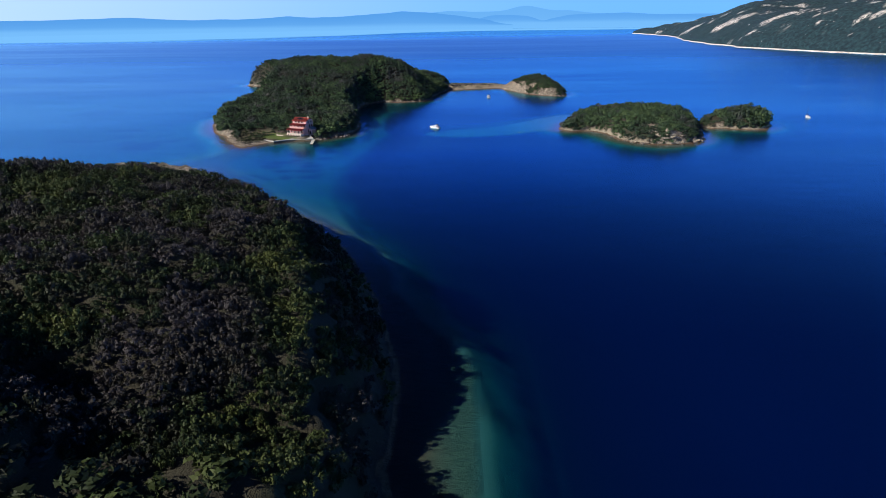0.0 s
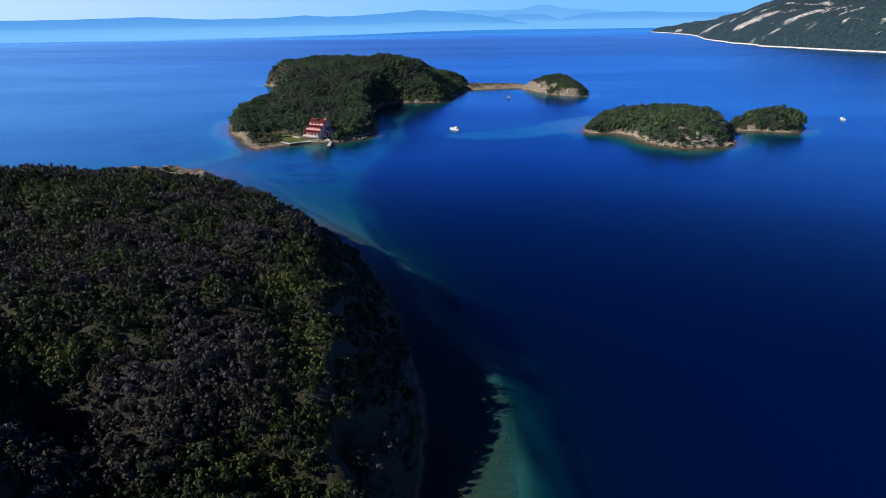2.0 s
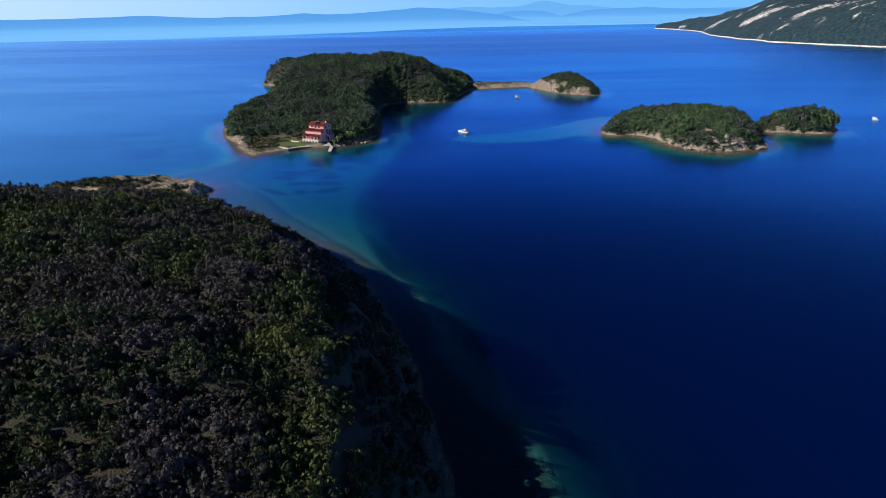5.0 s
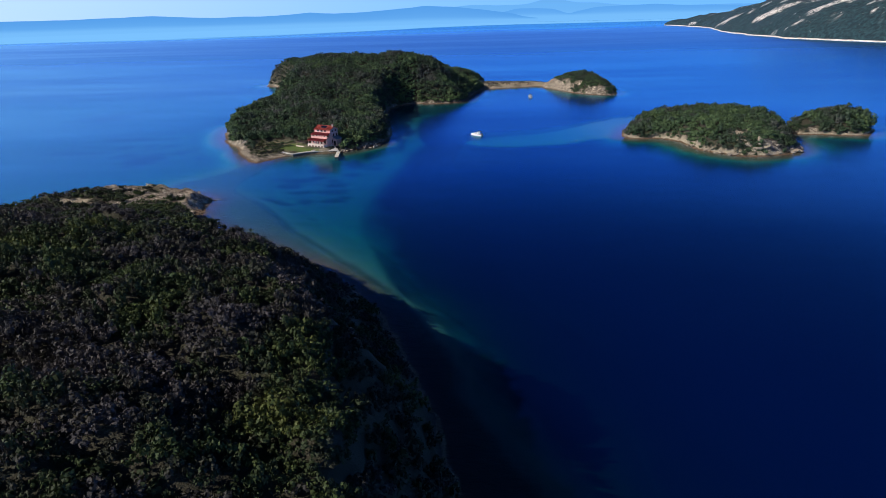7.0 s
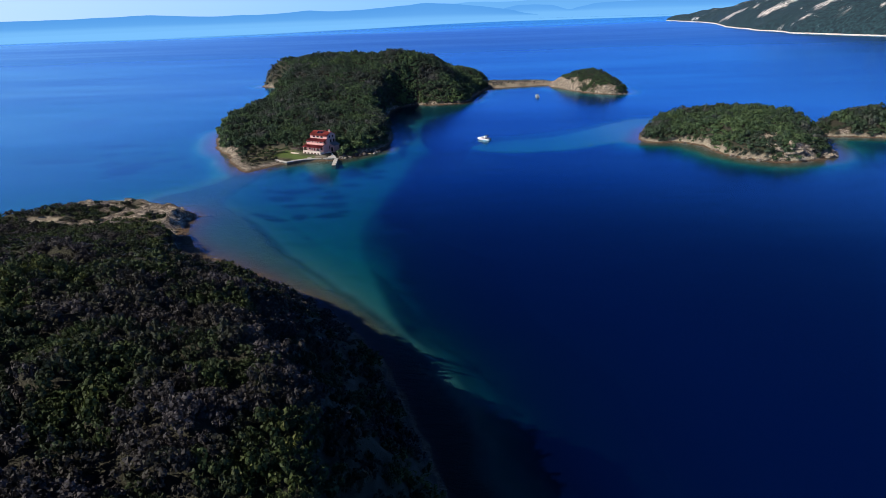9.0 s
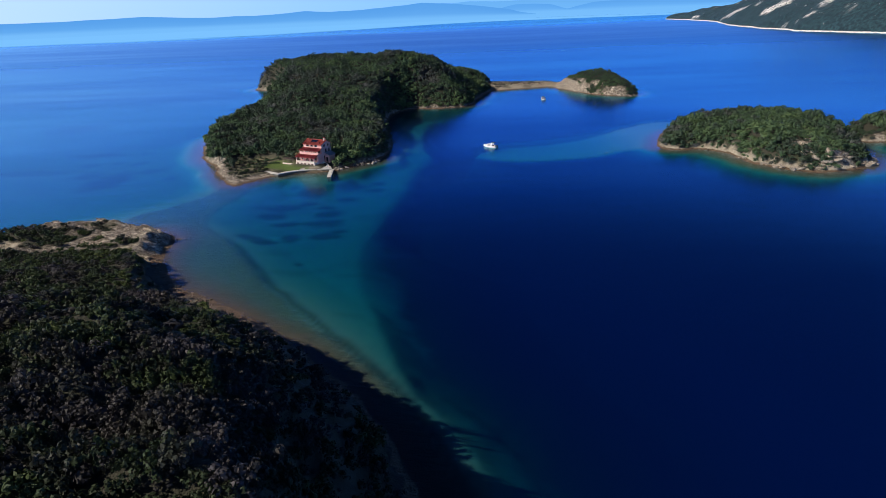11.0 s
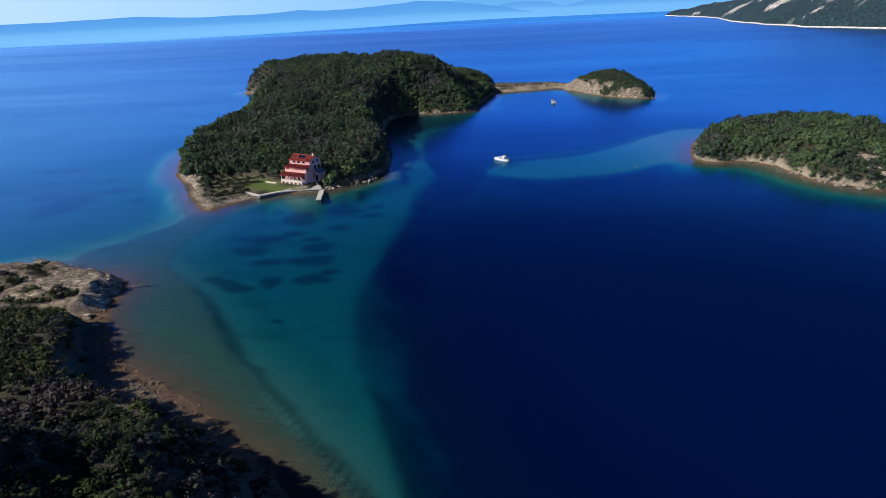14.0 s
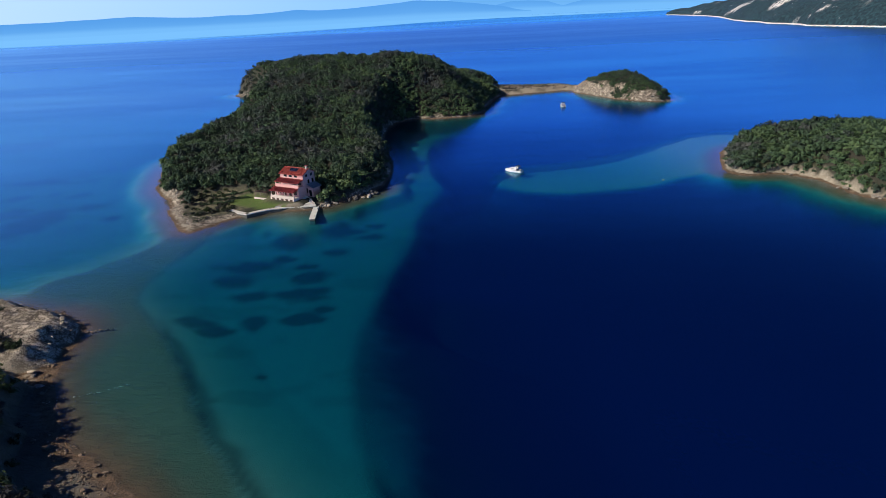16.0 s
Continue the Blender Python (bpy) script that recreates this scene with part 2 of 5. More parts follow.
def grid_mesh(name, x, y, z, attributes):
    rows, cols = x.shape
    me = bpy.data.meshes.new(name)
    n = rows * cols
    me.vertices.add(n)
    me.vertices.foreach_set("co", np.stack([x, y, z], -1).astype(np.float32).ravel())
    i = np.arange(n).reshape(rows, cols)
    quads = np.stack([i[:-1, :-1], i[:-1, 1:], i[1:, 1:], i[1:, :-1]], -1).reshape(-1, 4)
    me.loops.add(quads.size)
    me.loops.foreach_set("vertex_index", quads.ravel().astype(np.int32))
    me.polygons.add(len(quads))
    me.polygons.foreach_set("loop_start", np.arange(0, quads.size, 4, dtype=np.int32))
    me.polygons.foreach_set("use_smooth", np.ones(len(quads), bool))
    for key, values in attributes.items():
        me.attributes.new(key, "FLOAT", "POINT").data.foreach_set("value", values.astype(np.float32).ravel())
    me.update(calc_edges=True)
    return me


def quads_mesh(name, verts, faces_per, attributes):
    """A mesh of loose quads (verts in fours) with float attributes by vertex."""
    me = bpy.data.meshes.new(name)
    n = len(verts)
    me.vertices.add(n)
    me.vertices.foreach_set("co", verts.astype(np.float32).ravel())
    me.loops.add(n)
    me.loops.foreach_set("vertex_index", np.arange(n, dtype=np.int32))
    me.polygons.add(n // faces_per)
    me.polygons.foreach_set("loop_start", np.arange(0, n, faces_per, dtype=np.int32))
    for key, values in attributes.items():
        me.attributes.new(key, "FLOAT", "POINT").data.foreach_set("value", values.astype(np.float32).ravel())
    me.update(calc_edges=True)
    return me

# ---- materials ----
def material(name):
    m = bpy.data.materials.new(name)
    m.use_nodes = True
    m.node_tree.nodes.clear()
    return m, m.node_tree.nodes, m.node_tree.links


def node(nodes, kind, **values):
    n = nodes.new(kind)
    for key, value in values.items():
        n.inputs[key.replace("_", " ")].default_value = value
    return n


def mixed(nodes, links, fac, a, b):
    n = nodes.new("ShaderNodeMix")
    n.data_type = "RGBA"
    for slot, value in ((0, fac), (6, a), (7, b)):
        if hasattr(value, "links"):
            links.new(value, n.inputs[slot])
        else:
            n.inputs[slot].default_value = value if slot == 0 else (*value, 1)
    return n.outputs[2]


def calc(nodes, links, op, a, b=0.0, clamp=False):
    n = nodes.new("ShaderNodeMath")
    n.operation, n.use_clamp = op, clamp
    for slot, value in ((0, a), (1, b)):
        if hasattr(value, "links"):
            links.new(value, n.inputs[slot])
        else:
            n.inputs[slot].default_value = value
    return n.outputs[0]


def attribute(nodes, name):
    n = nodes.new("ShaderNodeAttribute")
    n.attribute_name = name
    return n.outputs["Fac"]


def noise_tex(nodes, links, scale, detail=4.0, rough=0.55, stretch=None):
    geo = nodes.new("ShaderNodeNewGeometry")
    n = node(nodes, "ShaderNodeTexNoise", Scale=scale, Detail=detail, Roughness=rough)
    if stretch:
        m = nodes.new("ShaderNodeMapping")
        m.inputs["Scale"].default_value = stretch
        links.new(geo.outputs["Position"], m.inputs["Vector"])
        links.new(m.outputs[0], n.inputs["Vector"])
    else:
        links.new(geo.outputs["Position"], n.inputs["Vector"])
    return n.outputs["Fac"]


def step(nodes, links, value, low, high):
    n = nodes.new("ShaderNodeMapRange")
    n.interpolation_type = "SMOOTHSTEP"
    links.new(value, n.inputs["Value"])
    n.inputs["From Min"].default_value, n.inputs["From Max"].default_value = low, high
    return n.outputs[0]


def surface(nodes, links, colour, rough=0.8, bump=None, strength=0.3, distance=0.1, metal=0.0):
    p = node(nodes, "ShaderNodeBsdfPrincipled", Roughness=rough, Metallic=metal)
    if hasattr(colour, "links"):
        links.new(colour, p.inputs["Base Color"])
    else:
        p.inputs["Base Color"].default_value = (*colour, 1)
    if bump is not None:
        b = node(nodes, "ShaderNodeBump", Strength=strength, Distance=distance)
        links.new(bump, b.inputs["Height"])
        links.new(b.outputs[0], p.inputs["Normal"])
    out = nodes.new("ShaderNodeOutputMaterial")
    links.new(p.outputs[0], out.inputs[0])
    return p


def plain(name, colour, rough=0.7, vary=0.25, scale=3.0, metal=0.0, bump=0.15):
    """Paint, plaster, timber or metal with stains at two scales."""
    m, n, l = material(name)
    a, b = noise_tex(n, l, scale), noise_tex(n, l, scale * 9)
    f = calc(n, l, "ADD", calc(n, l, "MULTIPLY", a, 0.65), calc(n, l, "MULTIPLY", b, 0.35))
    dark, light = [c * (1 - vary) for c in colour], [min(1, c * (1 + vary)) for c in colour]
    surface(n, l, mixed(n, l, step(n, l, f, 0.3, 0.7), dark, light), rough, b, bump, 0.02, metal)
    return m


def ground_material():
    m, n, l = material("ground")
    geo = n.new("ShaderNodeNewGeometry")
    xyz = n.new("ShaderNodeSeparateXYZ")
    l.new(geo.outputs["Position"], xyz.inputs[0])
    big, mid, fine = noise_tex(n, l, 0.09), noise_tex(n, l, 0.7, 6), noise_tex(n, l, 4.0, 5)
    vor = node(n, "ShaderNodeTexVoronoi", Scale=2.6)
    l.new(geo.outputs["Position"], vor.inputs["Vector"])
    pebbles = vor.outputs["Distance"]
    soil = mixed(n, l, mid, (0.016, 0.017, 0.009), (0.048, 0.042, 0.026))
    soil = mixed(n, l, step(n, l, big, 0.5, 0.75), soil, (0.035, 0.042, 0.014))
    rock = mixed(n, l, step(n, l, mid, 0.3, 0.7), (0.32, 0.255, 0.19), (0.63, 0.53, 0.42))
    rock = mixed(n, l, step(n, l, calc(n, l, "ADD", calc(n, l, "MULTIPLY", fine, 0.6), calc(n, l, "MULTIPLY", mid, 0.4)), 0.38, 0.56), (0.11, 0.085, 0.062), rock)
    sand = mixed(n, l, calc(n, l, "ADD", calc(n, l, "MULTIPLY", fine, 0.5), calc(n, l, "MULTIPLY", mid, 0.5)), (0.27, 0.22, 0.155), (0.54, 0.46, 0.35))
    # dark brown-grey cliff rock, taken near black with the cliff's shade painted in
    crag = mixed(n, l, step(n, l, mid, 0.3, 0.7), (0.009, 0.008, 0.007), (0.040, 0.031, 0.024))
    cells = node(n, "ShaderNodeTexVoronoi", Scale=0.3)
    cells.feature = "DISTANCE_TO_EDGE"
    warp = n.new("ShaderNodeVectorMath")
    warp.operation = "ADD"
    l.new(geo.outputs["Position"], warp.inputs[0])
    l.new(mid, warp.inputs[1])
    l.new(warp.outputs[0], cells.inputs["Vector"])
    cracks = step(n, l, calc(n, l, "ADD", cells.outputs["Distance"], calc(n, l, "MULTIPLY", fine, 0.12)), 0.02, 0.14)
    rock = mixed(n, l, cracks, (0.06, 0.045, 0.032), rock)
    strata = step(n, l, calc(n, l, "ADD", calc(n, l, "MULTIPLY", noise_tex(n, l, 0.55, 6, 0.7, (0.45, 1.5, 1.5)), 0.7), calc(n, l, "MULTIPLY", fine, 0.3)), 0.40, 0.52)
    rock = mixed(n, l, strata, (0.085, 0.062, 0.048), rock)
    # the dark mask puts that shaded rock colour on the near hill
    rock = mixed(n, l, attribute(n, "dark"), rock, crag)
    land = mixed(n, l, attribute(n, "rock"), soil, rock)
    land = mixed(n, l, attribute(n, "sand"), land, sand)
    land = mixed(n, l, attribute(n, "garden"), land, mixed(n, l, step(n, l, mid, 0.3, 0.7), (0.055, 0.060, 0.030), (0.17, 0.145, 0.09)))
    grass = mixed(n, l, fine, (0.055, 0.10, 0.014), (0.10, 0.15, 0.025))
    grass = mixed(n, l, step(n, l, mid, 0.55, 0.75), grass, (0.13, 0.12, 0.04))
    land = mixed(n, l, attribute(n, "lawn"), land, grass)
    wet = mixed(n, l, step(n, l, calc(n, l, "ADD", calc(n, l, "MULTIPLY", mid, 0.5), calc(n, l, "MULTIPLY", fine, 0.5)), 0.35, 0.65), (0.07, 0.042, 0.022), (0.20, 0.125, 0.072))
    land = mixed(n, l, step(n, l, calc(n, l, "ADD", xyz.outputs[2], calc(n, l, "MULTIPLY", mid, 0.5)), 0.8, 0.4), land, wet)
    bed = mixed(n, l, step(n, l, pebbles, 0.1, 0.6), (0.15, 0.118, 0.075), (0.085, 0.07, 0.047))
    bed = mixed(n, l, big, bed, (0.15, 0.115, 0.07))
    bed = mixed(n, l, attribute(n, "pebble"), mixed(n, l, mid, (0.125, 0.14, 0.115), (0.165, 0.175, 0.145)), bed)
    bed = mixed(n, l, step(n, l, calc(n, l, "ADD", xyz.outputs[2], calc(n, l, "MULTIPLY", mid, 0.5)), -0.75, -0.15), bed, (0.115, 0.072, 0.04))
    bed = mixed(n, l, attribute(n, "seagrass"), bed, (0.012, 0.022, 0.014))
    colour = mixed(n, l, step(n, l, xyz.outputs[2], -0.06, 0.02), bed, land)
    relief_sum = calc(n, l, "ADD", calc(n, l, "ADD", mid, fine), calc(n, l, "MULTIPLY", pebbles, 0.35))
    relief_sum = calc(n, l, "ADD", relief_sum, calc(n, l, "MULTIPLY", calc(n, l, "MULTIPLY", strata, attribute(n, "rock")), 1.6))
    rough_bed = calc(n, l, "MAXIMUM", step(n, l, xyz.outputs[2], -0.5, 0.0), calc(n, l, "MULTIPLY", attribute(n, "pebble"), 0.8))
    relief_sum = calc(n, l, "MULTIPLY", relief_sum, calc(n, l, "ADD", calc(n, l, "MULTIPLY", rough_bed, 0.95), 0.05))
    surface(n, l, colour, 0.92, relief_sum, 0.7, 0.25)
    return m


def water_material():
    m, n, l = material("sea_water")
    depth = attribute(n, "depth")
    gain = []
    for k in (1.25, 0.19, 0.078):
        gain.append(calc(n, l, "POWER", 2.718, calc(n, l, "MULTIPLY", depth, -k)))
    tint = n.new("ShaderNodeCombineColor")
    for i in range(3):
        l.new(gain[i], tint.inputs[i])
    clear = n.new("ShaderNodeBsdfTransparent")
    l.new(tint.outputs[0], clear.inputs[0])
    murk = n.new("ShaderNodeBsdfDiffuse")
    patch = noise_tex(n, l, 0.006, 3, 0.5)
    l.new(mixed(n, l, patch, (0.0001, 0.0064, 0.061), (0.0001, 0.0084, 0.073)), murk.inputs[0])
    body = n.new("ShaderNodeMixShader")
    l.new(calc(n, l, "SUBTRACT", 1.0, calc(n, l, "POWER", 2.718, calc(n, l, "MULTIPLY", depth, -0.07))), body.inputs[0])
    l.new(clear.outputs[0], body.inputs[1])
    l.new(murk.outputs[0], body.inputs[2])
    # ripples, and long slicks of calm water far out
    ripple = noise_tex(n, l, 1.0, 3, 0.6, (0.9, 0.45, 1))
    swell = noise_tex(n, l, 0.12, 3, 0.55, (0.6, 1.2, 1))
    height = calc(n, l, "ADD", calc(n, l, "MULTIPLY", ripple, 0.06), calc(n, l, "MULTIPLY", swell, 0.18))
    b = node(n, "ShaderNodeBump", Strength=0.35, Distance=1.0)
    place = n.new("ShaderNodeSeparateXYZ")
    l.new(n.new("ShaderNodeNewGeometry").outputs["Position"], place.inputs[0])
    # trains of small waves that bend round the point into the strait
    trains = node(n, "ShaderNodeTexWave", Scale=0.15, Distortion=34.0, Detail=4.0)
    trains.inputs["Detail Scale"].default_value = 0.35
    trains.bands_direction = "Y"
    l.new(n.new("ShaderNodeNewGeometry").outputs["Position"], trains.inputs["Vector"])
    east, north = (calc(n, l, "DIVIDE", calc(n, l, "SUBTRACT", place.outputs[k], at), wide) for k, at, wide in ((0, -128.0, 46.0), (1, 322.0, 34.0)))
    strait = calc(n, l, "POWER", 2.718, calc(n, l, "MULTIPLY", calc(n, l, "ADD", calc(n, l, "MULTIPLY", east, east), calc(n, l, "MULTIPLY", north, north)), -1.0))
    height = calc(n, l, "ADD", height, calc(n, l, "MULTIPLY", calc(n, l, "MULTIPLY", trains.outputs["Fac"], strait), 0.055))
    l.new(height, b.inputs["Height"])
    slick = noise_tex(n, l, 0.0028, 5, 0.62, (0.3, 1.0, 1))
    out_there = calc(n, l, "ADD", calc(n, l, "SUBTRACT", place.outputs[1], calc(n, l, "MULTIPLY", place.outputs[0], 0.18)), calc(n, l, "MULTIPLY", slick, 900))
    calm = calc(n, l, "MAXIMUM", step(n, l, out_there, 3150, 3450), calc(n, l, "MULTIPLY", step(n, l, calc(n, l, "ADD", calc(n, l, "MULTIPLY", slick, 0.65), calc(n, l, "MULTIPLY", noise_tex(n, l, 0.012, 5, 0.65, (0.22, 1.0, 1)), 0.35)), 0.38, 0.64), 0.95))
    windy = calc(n, l, "MULTIPLY", step(n, l, calc(n, l, "ADD", place.outputs[1], calc(n, l, "MULTIPLY", slick, 900)), 1200, 2000), step(n, l, out_there, 3100, 2700))
    calm = calc(n, l, "MULTIPLY", calm, calc(n, l, "SUBTRACT", 1.0, calc(n, l, "MULTIPLY", windy, 0.7)))
    l.new(calc(n, l, "ADD", calc(n, l, "SUBTRACT", 0.46, calc(n, l, "MULTIPLY", calm, 0.32)), calc(n, l, "MULTIPLY", windy, 0.3)), b.inputs["Strength"])
    gloss = n.new("ShaderNodeBsdfGlossy")
    # reflection tinted blue, with slick streaks painted lighter and darker into its colour
    streak = calc(n, l, "ADD", calc(n, l, "MULTIPLY", slick, 0.6), calc(n, l, "MULTIPLY", noise_tex(n, l, 0.009, 5, 0.7, (0.16, 1.0, 1)), 0.4))
    l.new(mixed(n, l, step(n, l, streak, 0.36, 0.64), (0.30, 0.60, 0.90), (0.42, 0.76, 1.0)), gloss.inputs["Color"])
    l.new(calc(n, l, "ADD", calc(n, l, "SUBTRACT", 0.24, calc(n, l, "MULTIPLY", calm, 0.09)), calc(n, l, "MULTIPLY", windy, 0.12)), gloss.inputs["Roughness"])
    l.new(b.outputs[0], gloss.inputs["Normal"])
    fres = node(n, "ShaderNodeFresnel", IOR=1.45)
    l.new(b.outputs[0], fres.inputs["Normal"])
    final = n.new("ShaderNodeMixShader")
    l.new(fres.outputs[0], final.inputs[0])
    l.new(body.outputs[0], final.inputs[1])
    l.new(gloss.outputs[0], final.inputs[2])
    out = n.new("ShaderNodeOutputMaterial")
    l.new(final.outputs[0], out.inputs[0])
    return m


def leaf_material(name, ramp_stops):
    m, n, l = material(name)
    tint = attribute(n, "tint")
    big = noise_tex(n, l, 0.05, 3)
    isl = n.new("ShaderNodeNewGeometry").outputs["Random Per Island"]
    f = calc(n, l, "ADD", calc(n, l, "MULTIPLY", tint, 0.62), calc(n, l, "MULTIPLY", step(n, l, big, 0.3, 0.7), 0.38))
    ramp = n.new("ShaderNodeValToRGB")
    while len(ramp.color_ramp.elements) < len(ramp_stops):
        ramp.color_ramp.elements.new(0.5)
    for e, (pos, colour) in zip(ramp.color_ramp.elements, ramp_stops):
        e.position, e.color = pos, (*colour, 1)
    l.new(f, ramp.inputs[0])
    shade = n.new("ShaderNodeHueSaturation")
    l.new(ramp.outputs[0], shade.inputs["Color"])
    l.new(calc(n, l, "ADD", calc(n, l, "MULTIPLY", isl, 0.4), 0.8), shade.inputs["Value"])
    d = node(n, "ShaderNodeBsdfPrincipled", Roughness=0.62)
    d.inputs["Specular IOR Level"].default_value = 0.18
    l.new(shade.outputs[0], d.inputs["Base Color"])
    t = n.new("ShaderNodeBsdfTranslucent")
    l.new(shade.outputs[0], t.inputs[0])
    mix = node(n, "ShaderNodeMixShader", Fac=0.18)
    l.new(d.outputs[0], mix.inputs[1])
    l.new(t.outputs[0], mix.inputs[2])
    out = n.new("ShaderNodeOutputMaterial")
    l.new(mix.outputs[0], out.inputs[0])
    return m


GROUND, WATER = ground_material(), water_material()
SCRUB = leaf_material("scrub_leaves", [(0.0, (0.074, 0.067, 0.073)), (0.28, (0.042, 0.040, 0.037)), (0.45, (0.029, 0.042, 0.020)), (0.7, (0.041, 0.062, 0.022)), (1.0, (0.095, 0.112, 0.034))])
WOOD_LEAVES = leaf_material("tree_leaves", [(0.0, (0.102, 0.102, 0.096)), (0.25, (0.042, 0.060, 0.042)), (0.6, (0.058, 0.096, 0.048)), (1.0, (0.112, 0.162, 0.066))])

# ---- ground, sea, distance ----
slope = np.hypot(np.gradient(GZ, gy, axis=0), np.gradient(GZ, gx, axis=1))
HX, HY = house_frame(GX, GY)
PATCH = fbm(GX / 11, GY / 11, 41, 4)


def sandy_patch(x, y):
    """1 on the bare sand behind the rocky point."""
    return ease(1.15, 0.8, np.hypot((x + 156.5) / 6.5, (y - 266) / 4.6) + 0.8 * (fbm(x / 5, y / 5, 45, 3) - 0.5))


def bareness(x, y, z, inland, number, steep):
    """How bare the ground is: 1 rock, 0 scrub."""
    p = fbm(x / 9, y / 9, 43, 4)
    point = (number == 0) * ease(256, 270, y + 26 * (p - 0.5) + 0.10 * (x + 130)) * np.maximum(np.maximum(ease(-150, -136, x), ease(280, 289, y) * ease(-172, -148, x)), 0.9 * ease(5.5, 3.5, np.hypot(x + 156, 2 * (y - 267)))) * np.maximum(ease(0.62, 0.5, p), ease(8, 5, inland))
    cliffs = np.select([number == 0, number == 1, number == 3, number == 4, number == 5],
                       [ease(1.2, 1.7, steep + 0.8 * (p - 0.5)) * ease(12, 7, inland) * 0.6, 0.8 * ease(0.58, 0.68, p) * ease(3.4, 2.0, inland) * ease(1.0, 1.6, steep),
                        np.maximum(ease(9.0, 5.0, inland + 30 * (p - 0.5)) * (1 - 0.75 * ease(93, 101, x)), 0.9 * ease(68, 63, x + 8 * (p - 0.5))), ease(0.66, 0.72, p) * ease(6, 3, inland), ease(0.61, 0.68, p) * ease(8, 4, inland)], 0.0)
    cove = (number == 0) * cove_at(x, y)
    low = 1.0 * (number == 5) - 0.6 * (number == 4)
    edge = ease(3.2 - low, 1.4 - 0.5 * low, inland - 7.0 * cove + 3 * (p - 0.5)) * (number != 3)
    outcrop = (number == 4) * np.maximum(np.maximum(ease(5.6, 3.4, np.hypot((x - 142) / 1.3, y - 352) + 8 * (p - 0.5)), ease(5.5, 3.5, np.hypot(x - 128, y - 349) + 5 * (p - 0.5))), np.maximum(ease(6.5, 4.0, np.hypot((x - 119) / 1.1, y - 362) + 5 * (p - 0.5)), ease(2.2, 1.2, np.abs(y - 384 - 0.15 * (x - 132)) + 4 * (p - 0.5)) * ease(7, 5, np.abs(x - 132))))
    trail = (number == 0) * np.maximum(sandy_patch(x, y), 0.95 * ease(2.6, 1.6, np.abs(y - 264.5) + 5 * (p - 0.5)) * ease(-153, -150, x) * ease(-121, -125, x))
    tip = (number == 1) * (y < 392) * (x < -103) * ease(6.5, 3.5, inland + 4 * (p - 0.5))
    return np.clip(np.maximum(np.maximum(np.maximum(np.maximum(point, cliffs), edge), np.maximum(tip, trail)), outcrop), 0, 1)


ROCK = bareness(GX, GY, GZ, INLAND, NUMBER, slope)
SAND = np.where((NUMBER == 4) | (NUMBER == 5), ease(2.5, 1.5, INLAND - 0.9 * (NUMBER == 4)), np.where(NUMBER == 2, 0.35 + 0.5 * ease(0.6, 0.45, PATCH), ease(2.4, 1.2, INLAND) * 0.6 * (NUMBER == 1) * (GY < 400) + (NUMBER == 0) * (0.3 * cove_at(GX, GY) + 0.7 * np.exp(-((GX + 115) / 9) ** 2 - ((GY - 263.5) / 3.2) ** 2)) * ease(16, 12, INLAND) + 0.8 * (NUMBER == 0) * sandy_patch(GX, GY))) * (INLAND > 0)
PEBBLE = ease(-1.2, 1.2, inside_distance(LEDGE, GX, GY) + 1.5 - 3.0 * ease(282, 302, GY) + 5 * (fbm(GX / 14, GY / 14, 52, 4) - 0.5))
WEED_BEDS = [(-88, 360, 3.5, 3.5), (-91, 350, 1.5, 2.7), (-83, 345, 4.8, 5.1), (-70, 353, 6.5, 5), (-58, 348, 3.9, 2.7), (-58, 358, 3.4, 2.3), (-67, 336, 2.8, 2.3), (-74, 326, 2.3, 2.2), (-81, 332, 2.4, 2.6), (-90, 327, 7.5, 3.4), (-91, 317, 4.4, 3.4), (-71, 318, 4.7, 3.5), (-71, 308, 5.9, 3.4), (-84, 308, 3.3, 2.8), (-68, 295, 3.8, 2.9), (-92, 292, 4.4, 3.7), (-86, 288, 3.6, 4.1), (-79, 292, 2.5, 3.3), (-64, 300, 1.9, 1.6), (-70, 270, 1.4, 1.2), (-76, 258, 1.7, 1.4)]
WEED_BEDS += [(-174, 394, 5.3, 3.9), (-224, 442, 3, 4.4), (-203, 416, 2.4, 3.7), (-189, 412, 2.7, 3.6), (-215, 413, 3.8, 4.5), (-186, 377, 8, 15), (-200, 441, 2.9, 3.3), (-203, 389, 6, 6), (-157, 378, 2.7, 2.7), (-225, 440, 14, 4), (-240, 400, 16, 5), (-295, 533, 14, 18)]
WARP_X, WARP_Y = GX + 5 * (fbm(GX / 6, GY / 6, 57, 4) - 0.5), GY + 5 * (fbm(GX / 6, GY / 6, 59, 4) - 0.5)
ragged = fbm(GX / 5, GY / 3.5, 51, 4) - 0.5
WEED = np.zeros_like(GX)
for wx, wy, ra, rb in WEED_BEDS:
    reach = np.hypot((WARP_X - wx) / (1.1 * ra), (WARP_Y - wy) / (1.1 * rb))
    WEED = np.maximum(WEED, 0.8 * ease(1.45, 0.7, reach + 1.0 * ragged))
WEED = np.maximum(WEED, 0.2 * ease(0.58, 0.68, fbm(GX / 14, GY / 9, 55, 4))) * ease(-1.6, -2.6, GZ)
RIM = inside_distance(LEDGE, GX, GY) + 1.5 - 3.0 * ease(282, 302, GY) + 3.0 * (fbm(GX / 7, GY / 7, 53, 4) - 0.5)
WEED = np.maximum(WEED, 0.7 * ease(-3.8, -1.6, RIM) * ease(0.3, -0.8, RIM) * ease(298, 280, GY) * ease(150, 185, GY))
